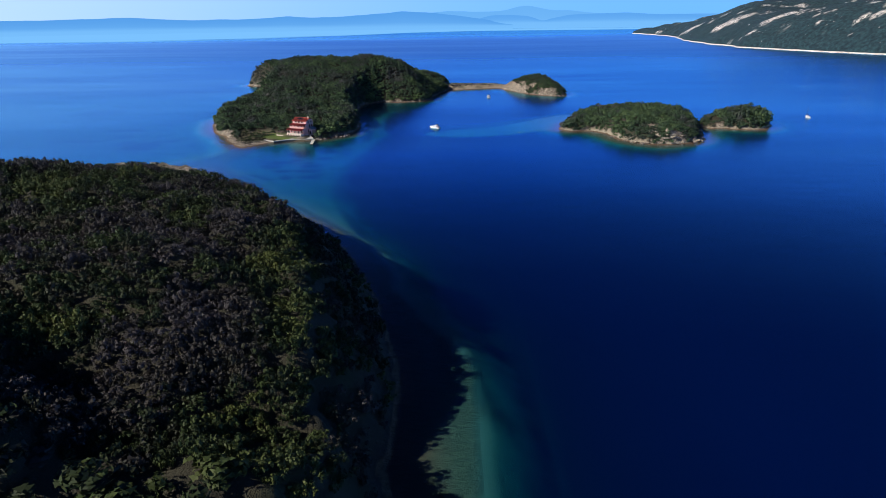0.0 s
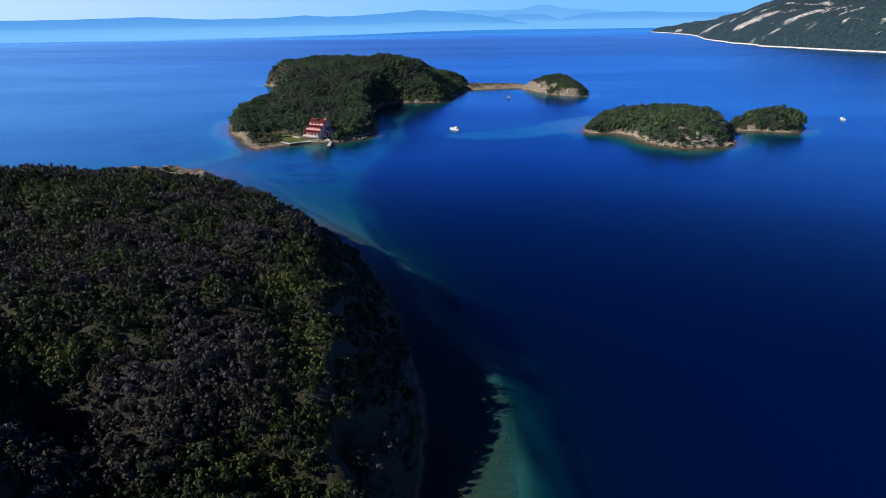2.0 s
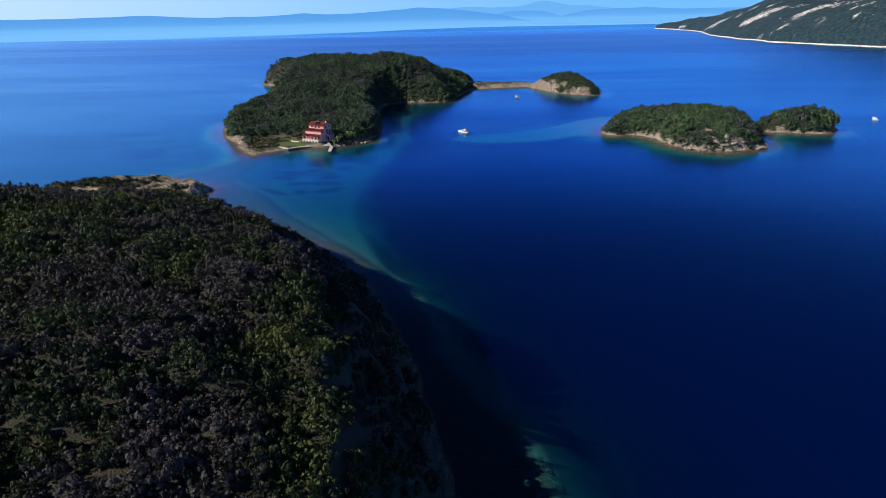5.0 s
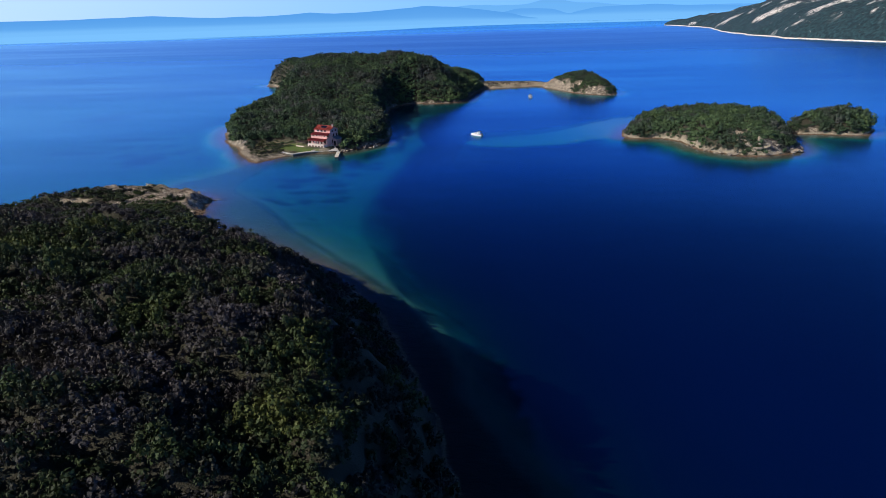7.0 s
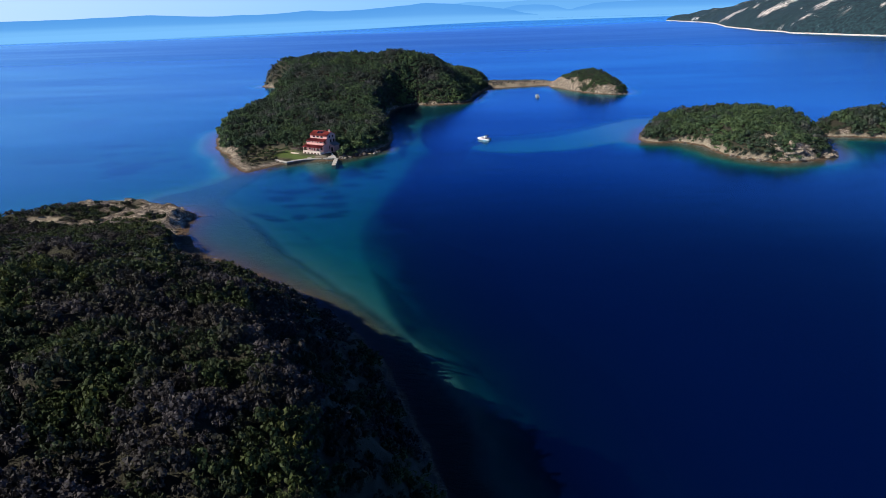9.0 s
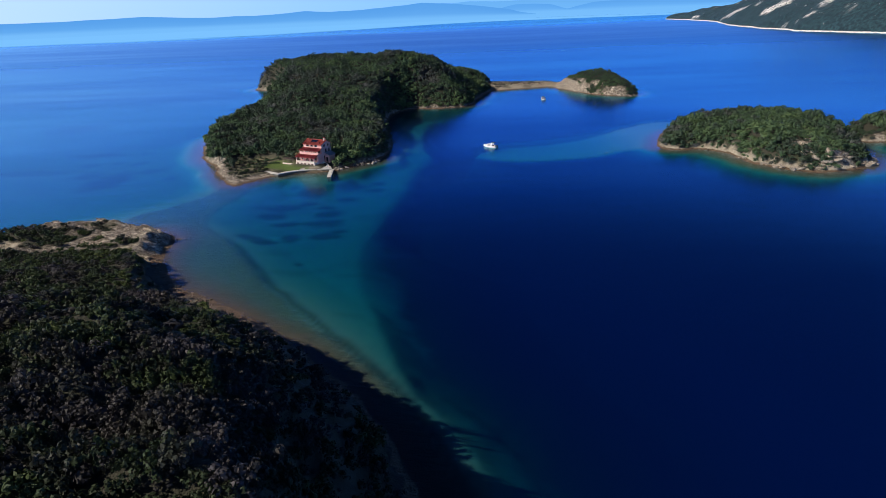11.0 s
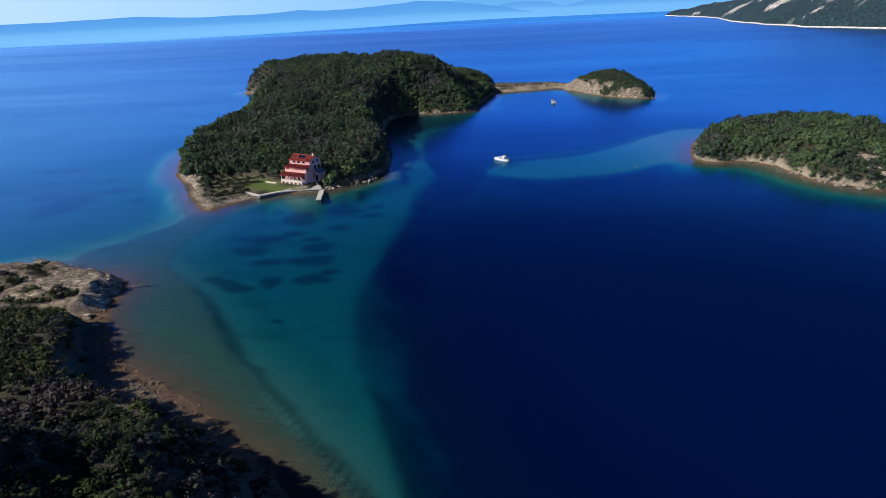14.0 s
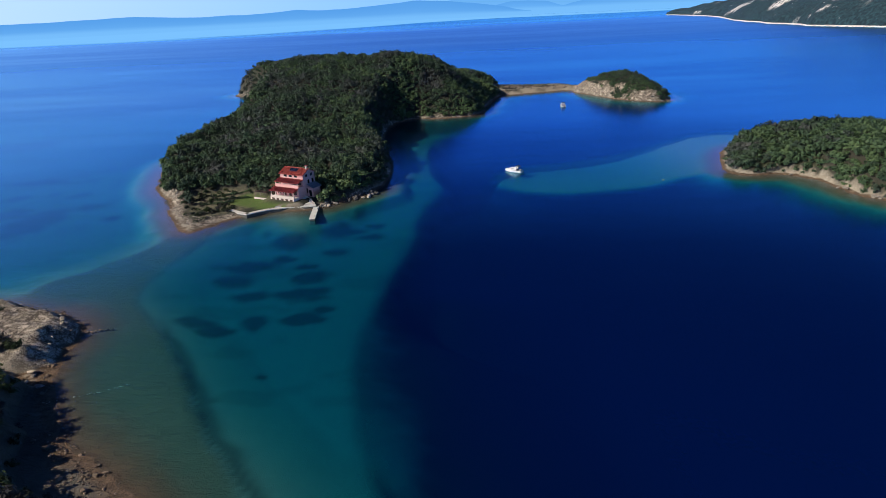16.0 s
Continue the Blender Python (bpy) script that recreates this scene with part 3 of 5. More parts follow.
WEED = np.maximum(WEED, ease(-4.8, -8.5, GZ + 3.0 * ragged) * np.maximum(ease(-140, -100, GX), 0.5 * ease(0.45, 0.6, PATCH))) * (INLAND < 0)
WEED = np.maximum(WEED, 0.75 * ease(506, 522, GY) * ease(556, 548, GY) * ease(-80, -70, GX) * ease(-15, -28, GX)) * (INLAND < -1)
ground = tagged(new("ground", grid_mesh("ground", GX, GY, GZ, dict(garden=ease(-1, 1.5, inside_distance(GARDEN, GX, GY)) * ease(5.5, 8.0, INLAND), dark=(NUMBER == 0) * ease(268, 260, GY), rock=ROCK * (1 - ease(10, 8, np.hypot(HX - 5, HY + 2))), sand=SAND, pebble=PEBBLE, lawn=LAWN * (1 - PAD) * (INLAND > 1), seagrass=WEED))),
                "rocky scrub-covered islands and pale pebbly seabed", "ground", kind="structure")
ground.data.materials.append(GROUND)
coarse = (np.r_[0:len(gy):2, len(gy) - 1][:, None], np.r_[0:len(gx):2, len(gx) - 1][None, :])
sea = tagged(new("water", grid_mesh("water", GX[coarse], GY[coarse], np.zeros_like(GX[coarse]), dict(depth=np.maximum(-GZ, 0)[coarse]))), "clear blue sea, turquoise over the shallows", "sea", kind="structure")
sea.data.materials.append(WATER)
sea.visible_shadow = False


# ---- scrub and woods ----
def crown(leaves, size, seed, lobes=5, flat=0.75, tuft=(0.38, 0.62), spread_out=0.44):
    """Leaf quads on a lumpy dome of radius 1, in fours, and how far up each lies."""
    r = np.random.RandomState(seed)
    centre = r.normal(0, spread_out, (lobes, 3))
    centre[:, 2] = np.abs(centre[:, 2]) * 0.8
    radius = r.uniform(*tuft, lobes)
    which = r.randint(0, lobes, leaves)
    d = r.normal(0, 1, (leaves, 3))
    d[:, 2] = np.abs(d[:, 2]) * 1.1 - 0.25
    d /= np.linalg.norm(d, axis=1)[:, None]
    p = centre[which] + d * (radius[which] * r.uniform(0.92, 1.05, leaves))[:, None]
    nrm = d + r.normal(0, 0.17, (leaves, 3))
    nrm /= np.linalg.norm(nrm, axis=1)[:, None]
    a = np.cross(nrm, r.normal(0, 1, (leaves, 3)))
    a /= np.linalg.norm(a, axis=1)[:, None]
    b = np.cross(nrm, a)
    s = (size * r.uniform(0.6, 1.3, leaves))[:, None]
    v = np.stack([p + a * s, p + (-0.5 * a + 0.87 * b) * s, p + (-0.5 * a - 0.87 * b) * s], 1)
    v[..., 2] *= flat
    # a dim heart of larger sheets that closes the gaps
    k = lobes * 3
    w = np.arange(k) % lobes
    e = r.normal(0, 1, (k, 3))
    e[:, 2] = np.abs(e[:, 2])
    e /= np.linalg.norm(e, axis=1)[:, None]
    c = centre[w] + e * (radius[w] * 0.35)[:, None]
    a2 = np.cross(e, r.normal(0, 1, (k, 3)))
    a2 /= np.linalg.norm(a2, axis=1)[:, None]
    b2 = np.cross(e, a2)
    s2 = radius[w][:, None] * 0.6
    heart = np.stack([c + a2 * s2, c + (-0.5 * a2 + 0.87 * b2) * s2, c + (-0.5 * a2 - 0.87 * b2) * s2], 1)
    heart[..., 2] *= flat
    return np.concatenate([v, heart]).reshape(-1, 3)


def scatter(box, spacing, seed, keep):
    r = np.random.RandomState(seed)
    xs, ys = np.meshgrid(np.arange(box[0], box[1], spacing), np.arange(box[2], box[3], spacing))
    xs = (xs + r.uniform(-0.48, 0.48, xs.shape) * spacing).ravel()
    ys = (ys + r.uniform(-0.48, 0.48, ys.shape) * spacing).ravel()
    z, inland, number, pad, lawn = ground_height(xs, ys)
    e = 0.6
    steep = np.hypot((ground_height(xs + e, ys)[0] - z) / e, (ground_height(xs, ys + e)[0] - z) / e)
    bare = bareness(xs, ys, z, inland, number, steep)
    u, v = house_frame(xs, ys)
    garden = (pad > 0.02) | (lawn > 0.02) | (inside_distance(GARDEN, xs, ys) > 0)
    ok = (inland > 1.1) & ~garden & keep(xs, ys, z, inland, number, bare, steep, r.uniform(0, 1, xs.shape))
    return xs[ok], ys[ok], z[ok], inland[ok]


def cover(name, spots, variants, size, height, lift, seed, mat, label, category, tint_of=None, kind="stuff", group="", uneven=0.0):
    """Joins one crown for every spot into one mesh."""
    x, y, z = spots[:3]
    r = np.random.RandomState(seed)
    n = len(x)
    s = size * r.uniform(0.65, 1.4, n) * (1 + uneven * 2 * (fbm(x / 8, y / 8, 69, 2) - 0.5))
    h = height * r.uniform(0.82, 1.18, n) * (0.55 + 0.9 * fbm(x / 5, y / 5, 67, 2)) * (s / size) ** 0.5
    turn = r.uniform(0, 2 * math.pi, n)
    pick = r.randint(0, len(variants), n)
    tint = r.uniform(0, 1, n) if tint_of is None else np.clip(tint_of(x, y, r), 0, 1)
    verts, tints = [], []
    for k, shape in enumerate(variants):
        i = np.nonzero(pick == k)[0]
        c, sn = np.cos(turn[i])[:, None], np.sin(turn[i])[:, None]
        vx = (shape[None, :, 0] * c - shape[None, :, 1] * sn) * s[i][:, None] + x[i][:, None]
        vy = (shape[None, :, 0] * sn + shape[None, :, 1] * c) * s[i][:, None] + y[i][:, None]
        vz = shape[None, :, 2] * h[i][:, None] + (z[i] + lift * h[i])[:, None]
        verts.append(np.stack([vx, vy, vz], -1).reshape(-1, 3))
        tints.append(np.repeat(tint[i], shape.shape[0]))
    me = quads_mesh(name, np.concatenate(verts), 3, dict(tint=np.concatenate(tints)))
    me.materials.append(mat)
    return tagged(new(name, me), label, category, group, kind)


def scrub_tint(x, y, r):
    p = fbm(x / 12, y / 12, 61, 3)
    ridge = np.exp(-((x + 24 + 0.25 * (y - 90)) / 6.0) ** 2) * ease(140, 115, y)
    q = fbm(x / 5 + 40, y / 5, 65, 2)
    return 0.30 + 2.0 * (p - 0.5) + 0.9 * (q - 0.5) + r.normal(0, 0.19, x.shape) + 0.6 * ridge + 0.5 * np.exp(-((x + 121) / 10) ** 2 - ((y - 248) / 12) ** 2) + 0.5 * np.exp(-((x + 148) / 16) ** 2 - ((y - 268) / 10) ** 2) + 0.75 * np.exp(-((x + 99) / 16) ** 2 - ((y - 147) / 10) ** 2)


near_shapes = [crown(124, 0.145, 100 + k, 9, 0.95, (0.27, 0.44), 0.46) for k in range(8)]
mid_shapes = [crown(84, 0.17, 200 + k, 7, 0.9, (0.30, 0.50), 0.42) for k in range(6)]
far_shapes = [crown(66, 0.22, 300 + k, 6, 0.95, (0.36, 0.60), 0.36) for k in range(8)]
hill_keep = lambda x, y, z, inland, number, bare, steep, rnd: (number == 0) & (rnd > np.maximum(bare * 1.15, 0.4 * ease(0.68, 0.95, steep) * ease(19, 11, inland))) & (np.hypot((x + 88) / 3, (y - 142.6) / 1.8) > 1) & (inland > 1.1 + 4.5 * ease(228, 236, y) * ease(274, 266, y))
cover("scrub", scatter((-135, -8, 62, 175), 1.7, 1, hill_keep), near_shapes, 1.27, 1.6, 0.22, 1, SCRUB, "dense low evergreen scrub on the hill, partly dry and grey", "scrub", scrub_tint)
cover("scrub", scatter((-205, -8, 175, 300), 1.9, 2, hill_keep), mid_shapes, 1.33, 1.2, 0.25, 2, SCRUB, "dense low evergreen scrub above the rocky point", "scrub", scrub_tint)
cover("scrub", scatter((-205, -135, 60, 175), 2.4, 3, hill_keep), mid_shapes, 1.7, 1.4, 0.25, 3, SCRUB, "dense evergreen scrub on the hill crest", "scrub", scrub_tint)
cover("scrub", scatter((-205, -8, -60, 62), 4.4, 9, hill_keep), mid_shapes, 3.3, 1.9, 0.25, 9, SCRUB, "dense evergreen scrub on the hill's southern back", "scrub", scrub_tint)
wood_tint = lambda x, y, r: 0.40 + 2.1 * (fbm(x / 16, y / 16, 63, 3) - 0.5) + r.normal(0, 0.27, x.shape)
gx0, gy0 = np.random.RandomState(71).uniform(-134, -96, 420), np.random.RandomState(72).uniform(352, 388, 420)
gz0, gin, _, gpad, glawn = ground_height(gx0, gy0)
gu, gv = house_frame(gx0, gy0)
spot = (inside_distance(GARDEN, gx0, gy0) > -0.5) & (gin > 4.5) & (gpad < 0.01) & (glawn < 0.1) & (fbm(gx0 / 6, gy0 / 6, 97, 3) > 0.5) & (np.hypot(gx0 + 103, gy0 - 379) > 4)
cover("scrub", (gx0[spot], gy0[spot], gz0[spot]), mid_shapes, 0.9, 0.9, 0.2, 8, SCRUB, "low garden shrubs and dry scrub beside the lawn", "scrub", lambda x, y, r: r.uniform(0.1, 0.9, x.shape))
for k, (ax, ay, bx, by) in enumerate(((-119, 381.5, -107.5, 384), (-117.5, 377.5, -106, 379.5), (-121, 373.5, -111, 375.5))):
    along = np.linspace(0, 1, 15)
    rx, ry = ax + (bx - ax) * along, ay + (by - ay) * along + 0.25 * (fbm(along * 6, along * 0, 98 + k, 2) - 0.5)
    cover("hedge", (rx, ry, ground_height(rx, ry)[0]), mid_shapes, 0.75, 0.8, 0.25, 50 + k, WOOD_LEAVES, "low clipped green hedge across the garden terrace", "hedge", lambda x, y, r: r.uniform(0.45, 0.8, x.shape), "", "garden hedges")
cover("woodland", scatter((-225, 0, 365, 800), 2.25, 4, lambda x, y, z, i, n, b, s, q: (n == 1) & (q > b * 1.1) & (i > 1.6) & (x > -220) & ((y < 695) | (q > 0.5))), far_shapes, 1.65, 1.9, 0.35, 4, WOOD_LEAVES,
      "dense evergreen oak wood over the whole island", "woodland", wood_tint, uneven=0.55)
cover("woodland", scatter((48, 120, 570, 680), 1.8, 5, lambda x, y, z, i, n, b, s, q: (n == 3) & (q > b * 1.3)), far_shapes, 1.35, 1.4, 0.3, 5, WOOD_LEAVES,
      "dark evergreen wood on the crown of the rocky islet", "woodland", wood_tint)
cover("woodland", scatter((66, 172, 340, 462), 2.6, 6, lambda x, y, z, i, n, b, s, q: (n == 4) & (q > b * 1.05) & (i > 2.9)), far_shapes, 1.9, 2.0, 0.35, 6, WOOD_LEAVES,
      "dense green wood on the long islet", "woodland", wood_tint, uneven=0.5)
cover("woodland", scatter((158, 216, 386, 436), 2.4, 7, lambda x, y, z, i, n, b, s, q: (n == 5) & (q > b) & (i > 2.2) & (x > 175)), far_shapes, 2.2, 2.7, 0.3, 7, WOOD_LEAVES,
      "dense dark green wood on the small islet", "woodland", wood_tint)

heath = scatter((-8, 62, 632, 694), 1.9, 40, lambda x, y, z, i, n, b, s, q: (n == 2) & (i > 7) & (q > 0.5))
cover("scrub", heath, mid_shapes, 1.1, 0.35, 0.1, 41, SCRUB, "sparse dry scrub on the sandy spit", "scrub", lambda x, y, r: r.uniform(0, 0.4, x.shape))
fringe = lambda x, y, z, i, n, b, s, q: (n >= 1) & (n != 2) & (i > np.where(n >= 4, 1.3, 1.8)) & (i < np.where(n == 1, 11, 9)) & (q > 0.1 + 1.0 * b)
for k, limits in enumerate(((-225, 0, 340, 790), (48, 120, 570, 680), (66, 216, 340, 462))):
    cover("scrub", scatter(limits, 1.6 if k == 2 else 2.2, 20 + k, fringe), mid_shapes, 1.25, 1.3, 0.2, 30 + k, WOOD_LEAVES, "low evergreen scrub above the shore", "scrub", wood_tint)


# ---- headland and far coasts ----
def headland_height(x, y):
    d = inside_distance(smooth_outline([(745, 2830), (768, 2600), (770, 2250), (668, 1890), (640, 1610), (638, 1420), (668, 1290), (705, 1195), (750, 1110), (900, 900), (1500, 700),
                                        (2600, 900), (2700, 2000), (1700, 2700), (1000, 2850)], 2), x + 24 * (fbm(x / 90, y / 90, 71) - 0.5), y + 24 * (fbm(x / 90, y / 90, 73) - 0.5))
    top = blend_heights([(780, 2700, 14), (850, 2450, 38), (850, 2150, 64), (900, 1900, 100), (820, 1600, 66), (1100, 1750, 132), (1300, 1500, 128), (1000, 1250, 92), (1400, 2200, 120), (1700, 1300, 126)], x, y, 90)
    rise = np.clip(d / (1.9 * top + 20), 0, 1)
    return np.where(d > 0, 5 * ease(0, 6, d) + top * (1 - (1 - rise) ** 1.8) + 9 * rise * (fbm(x / 22, y / 22, 75, 4) - 0.5), -6.0), d


hx, hy = np.meshgrid(np.concatenate([np.arange(600, 1250, 7.0), np.arange(1250, 2700, 40.0)]), np.arange(850, 2900, 8.0))
hz, hd = headland_height(hx, hy)


def headland_material():
    m, n, l = material("hazy_headland_scrub")
    fine, mid = noise_tex(n, l, 0.16, 6, 0.65), noise_tex(n, l, 0.03, 4)
    # dark scrub green with the blue cast of distant haze painted in
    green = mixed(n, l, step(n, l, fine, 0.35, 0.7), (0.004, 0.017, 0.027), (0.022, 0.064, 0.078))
    stone = mixed(n, l, step(n, l, fine, 0.3, 0.6), (0.42, 0.38, 0.36), (0.80, 0.73, 0.68))
    geo = n.new("ShaderNodeNewGeometry")
    xyz = n.new("ShaderNodeSeparateXYZ")
    l.new(geo.outputs["Position"], xyz.inputs[0])
    strand = step(n, l, calc(n, l, "ADD", xyz.outputs[2], calc(n, l, "MULTIPLY", fine, 3.0)), 4.3, 3.3)
    bushes = step(n, l, noise_tex(n, l, 0.13, 6, 0.75), 0.57, 0.49)
    specks = calc(n, l, "MULTIPLY", step(n, l, noise_tex(n, l, 0.05, 6, 0.75), 0.635, 0.67), step(n, l, xyz.outputs[2], 8.0, 25.0))
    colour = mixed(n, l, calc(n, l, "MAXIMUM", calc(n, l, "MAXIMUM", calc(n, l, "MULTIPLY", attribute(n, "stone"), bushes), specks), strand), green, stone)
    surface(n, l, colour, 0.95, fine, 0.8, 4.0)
    return m


crack = fbm(hx / 30, hy / 30, 77, 4)
stone = np.zeros_like(hx)
for bx, by, ra, rb, turn in ((728, 1692, 44, 19, -0.57), (714, 1484, 54, 19, -0.53), (741, 2015, 80, 15, -1.62), (748, 1455, 30, 8, -0.5), (862, 1710, 28, 7, -0.8), (695, 1395, 20, 6, -1.0), (666, 1466, 12, 5, -1.2),
                            (763, 1245, 12, 6, 0.5), (726, 1313, 7, 5, 0.5), (790, 1640, 30, 6, -0.9), (788, 1229, 8, 5, 0.2), (775, 2450, 40, 5, -1.5), (770, 1400, 16, 5, -0.9)):
    dx, dy = hx - bx, hy - by
    c, s = math.cos(turn), math.sin(turn)
    reach = np.hypot((dx * c + dy * s) / ra, (dy * c - dx * s) / rb)
    stone = np.maximum(stone, ease(1.25, 0.75, reach + 3.4 * (crack - 0.5)))
stone = np.maximum(stone, ease(0.70, 0.74, fbm(hx / 24, hy / 24, 79, 4)) * ease(30, 60, hz))
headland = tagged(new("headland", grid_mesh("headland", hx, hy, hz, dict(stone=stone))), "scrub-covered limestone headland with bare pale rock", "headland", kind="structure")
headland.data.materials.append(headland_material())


# hills as plain glowing colour: haze is painted in, paler where mist is high
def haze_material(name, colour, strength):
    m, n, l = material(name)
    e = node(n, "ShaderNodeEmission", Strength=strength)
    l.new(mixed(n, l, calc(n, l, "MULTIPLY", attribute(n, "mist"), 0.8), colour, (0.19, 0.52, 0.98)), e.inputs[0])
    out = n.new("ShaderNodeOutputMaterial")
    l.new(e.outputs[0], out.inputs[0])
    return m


def coast(name, distance, x0, x1, skyline, foot, seed, mat, label):
    """A range of hills on an arc: skyline holds (x, height) pairs; below foot its colour is painted as the haze over
    the sea.
    """
    xs = np.linspace(x0, x1, 420)
    crest = np.interp(xs, [p[0] for p in skyline], [p[1] for p in skyline])
    k = np.hanning(23)
    crest = np.convolve(np.pad(crest, 11, "edge"), k / k.sum(), "valid")
    crest = np.maximum(crest * (0.86 + 0.28 * fbm(xs / 420, xs * 0, seed, 4)), -1)
    low = np.minimum(foot + 0 * xs, crest)
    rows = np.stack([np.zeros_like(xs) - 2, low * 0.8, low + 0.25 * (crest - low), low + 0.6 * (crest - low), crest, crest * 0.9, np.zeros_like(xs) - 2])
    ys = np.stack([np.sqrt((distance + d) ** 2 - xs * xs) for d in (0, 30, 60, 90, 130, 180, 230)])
    # lower rows take on the pale haze colour
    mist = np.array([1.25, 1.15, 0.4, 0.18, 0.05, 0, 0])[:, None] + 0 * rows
    ob = tagged(new(name, grid_mesh(name, np.stack([xs] * 7), ys, rows, dict(mist=mist))), label, "far coast", kind="structure")
    ob.data.materials.append(mat)
    return ob


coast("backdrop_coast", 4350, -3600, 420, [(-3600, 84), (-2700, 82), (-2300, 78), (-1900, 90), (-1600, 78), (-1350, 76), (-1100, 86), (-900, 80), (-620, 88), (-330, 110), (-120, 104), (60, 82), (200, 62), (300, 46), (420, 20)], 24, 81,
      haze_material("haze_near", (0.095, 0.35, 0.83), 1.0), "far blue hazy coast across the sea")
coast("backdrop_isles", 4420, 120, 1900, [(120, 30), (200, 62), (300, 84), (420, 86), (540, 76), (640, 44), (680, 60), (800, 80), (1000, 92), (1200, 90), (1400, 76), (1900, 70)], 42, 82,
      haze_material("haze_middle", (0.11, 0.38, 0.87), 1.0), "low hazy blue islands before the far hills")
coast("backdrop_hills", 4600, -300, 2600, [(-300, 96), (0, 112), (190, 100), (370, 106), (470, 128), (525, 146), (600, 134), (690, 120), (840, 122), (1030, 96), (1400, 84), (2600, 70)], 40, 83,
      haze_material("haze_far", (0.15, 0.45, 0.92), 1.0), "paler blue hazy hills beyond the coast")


def haze_sheet():
    """A glowing sheet added just above the sea as the bright band of haze before the far coast."""
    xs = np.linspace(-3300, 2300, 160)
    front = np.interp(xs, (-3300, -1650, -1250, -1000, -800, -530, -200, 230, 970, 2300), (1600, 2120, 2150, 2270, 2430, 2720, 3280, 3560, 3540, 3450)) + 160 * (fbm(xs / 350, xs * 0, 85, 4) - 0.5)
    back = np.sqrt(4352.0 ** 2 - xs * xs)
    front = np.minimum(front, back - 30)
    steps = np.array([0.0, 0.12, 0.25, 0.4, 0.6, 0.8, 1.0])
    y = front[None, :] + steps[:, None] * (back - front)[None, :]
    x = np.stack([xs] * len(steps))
    ob = tagged(new("backdrop_sea_haze", grid_mesh("backdrop_sea_haze", x, y, np.full_like(y, 0.4), dict(fade=ease(-0.1, 0.35, steps)[:, None] + 0 * x))), "glowing sheet of pale haze over the sea before the far coast", "far sea", kind="structure")
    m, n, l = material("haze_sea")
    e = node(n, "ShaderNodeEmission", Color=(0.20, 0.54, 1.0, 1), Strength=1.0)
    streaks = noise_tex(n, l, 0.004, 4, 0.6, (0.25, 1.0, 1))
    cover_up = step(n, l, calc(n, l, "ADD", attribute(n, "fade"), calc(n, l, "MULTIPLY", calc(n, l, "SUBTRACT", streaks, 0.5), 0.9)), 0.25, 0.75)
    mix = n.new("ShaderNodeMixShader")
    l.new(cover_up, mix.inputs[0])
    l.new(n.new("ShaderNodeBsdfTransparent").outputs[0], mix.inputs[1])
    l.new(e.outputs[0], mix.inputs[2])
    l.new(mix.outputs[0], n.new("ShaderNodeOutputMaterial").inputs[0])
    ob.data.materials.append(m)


haze_sheet()


def sky_ring():
    """A glowing ring added all round the horizon as bright low haze, paler on the sun's side."""
    turn = np.linspace(0, 2 * math.pi, 97)
    tall = np.array([-60, 0, 60, 140, 260, 420, 620, 860, 1150, 1500, 1900, 2400, 3000, 3600], float)
    a, z = np.meshgrid(turn, tall)
    glow = 0.5 + 0.5 * np.cos(a - math.atan2(sun_dir.y, sun_dir.x))
    fade = ease(1650 + 800 * ease(0.3, 0.8, glow), 350, z)
    ob = tagged(new("backdrop_sky", grid_mesh("backdrop_sky", 4860 * np.cos(a), 80 + 4860 * np.sin(a), z, dict(fade=fade, glow=glow, high=ease(300, 1000, z)))), "added glowing ring of pale blue haze above the horizon", "sky", kind="structure")
    m, n, l = material("horizon_haze")
    e = node(n, "ShaderNodeEmission", Strength=1.0)
    low = mixed(n, l, step(n, l, attribute(n, "glow"), 0.15, 0.9), (0.18, 0.53, 1.12), (0.70, 0.90, 1.12))
    # higher up, above the view, blue is brightened to colour the sea's reflections
    upper = mixed(n, l, step(n, l, attribute(n, "glow"), 0.25, 0.9), (0.04, 0.42, 2.4), (0.66, 1.18, 2.2))
    upper = mixed(n, l, step(n, l, attribute(n, "glow"), 0.30, 0.02), upper, (0.20, 0.80, 2.8))
    l.new(mixed(n, l, attribute(n, "high"), low, upper), e.inputs[0])
    clear = n.new("ShaderNodeBsdfTransparent")
    mix = n.new("ShaderNodeMixShader")
    l.new(attribute(n, "fade"), mix.inputs[0])
    l.new(clear.outputs[0], mix.inputs[1])
    l.new(e.outputs[0], mix.inputs[2])
    l.new(mix.outputs[0], n.new("ShaderNodeOutputMaterial").inputs[0])
    ob.data.materials.append(m)


sky_ring()

# ---- helpers for things ----
def part(name, bm, mat, parent, label=""):
    me = bpy.data.meshes.new(name)
    bm.normal_update()
    bm.to_mesh(me)
    bm.free()
    me.materials.append(mat)
    ob = new(name, me)
    ob.parent = parent
    if label:
        ob["label"] = label
    return ob


def thing(name, m, label, category, group=""):
    ob = tagged(new(name), label, category, group)
    ob.empty_display_size = 0.3
    ob.matrix_world = m
    return ob


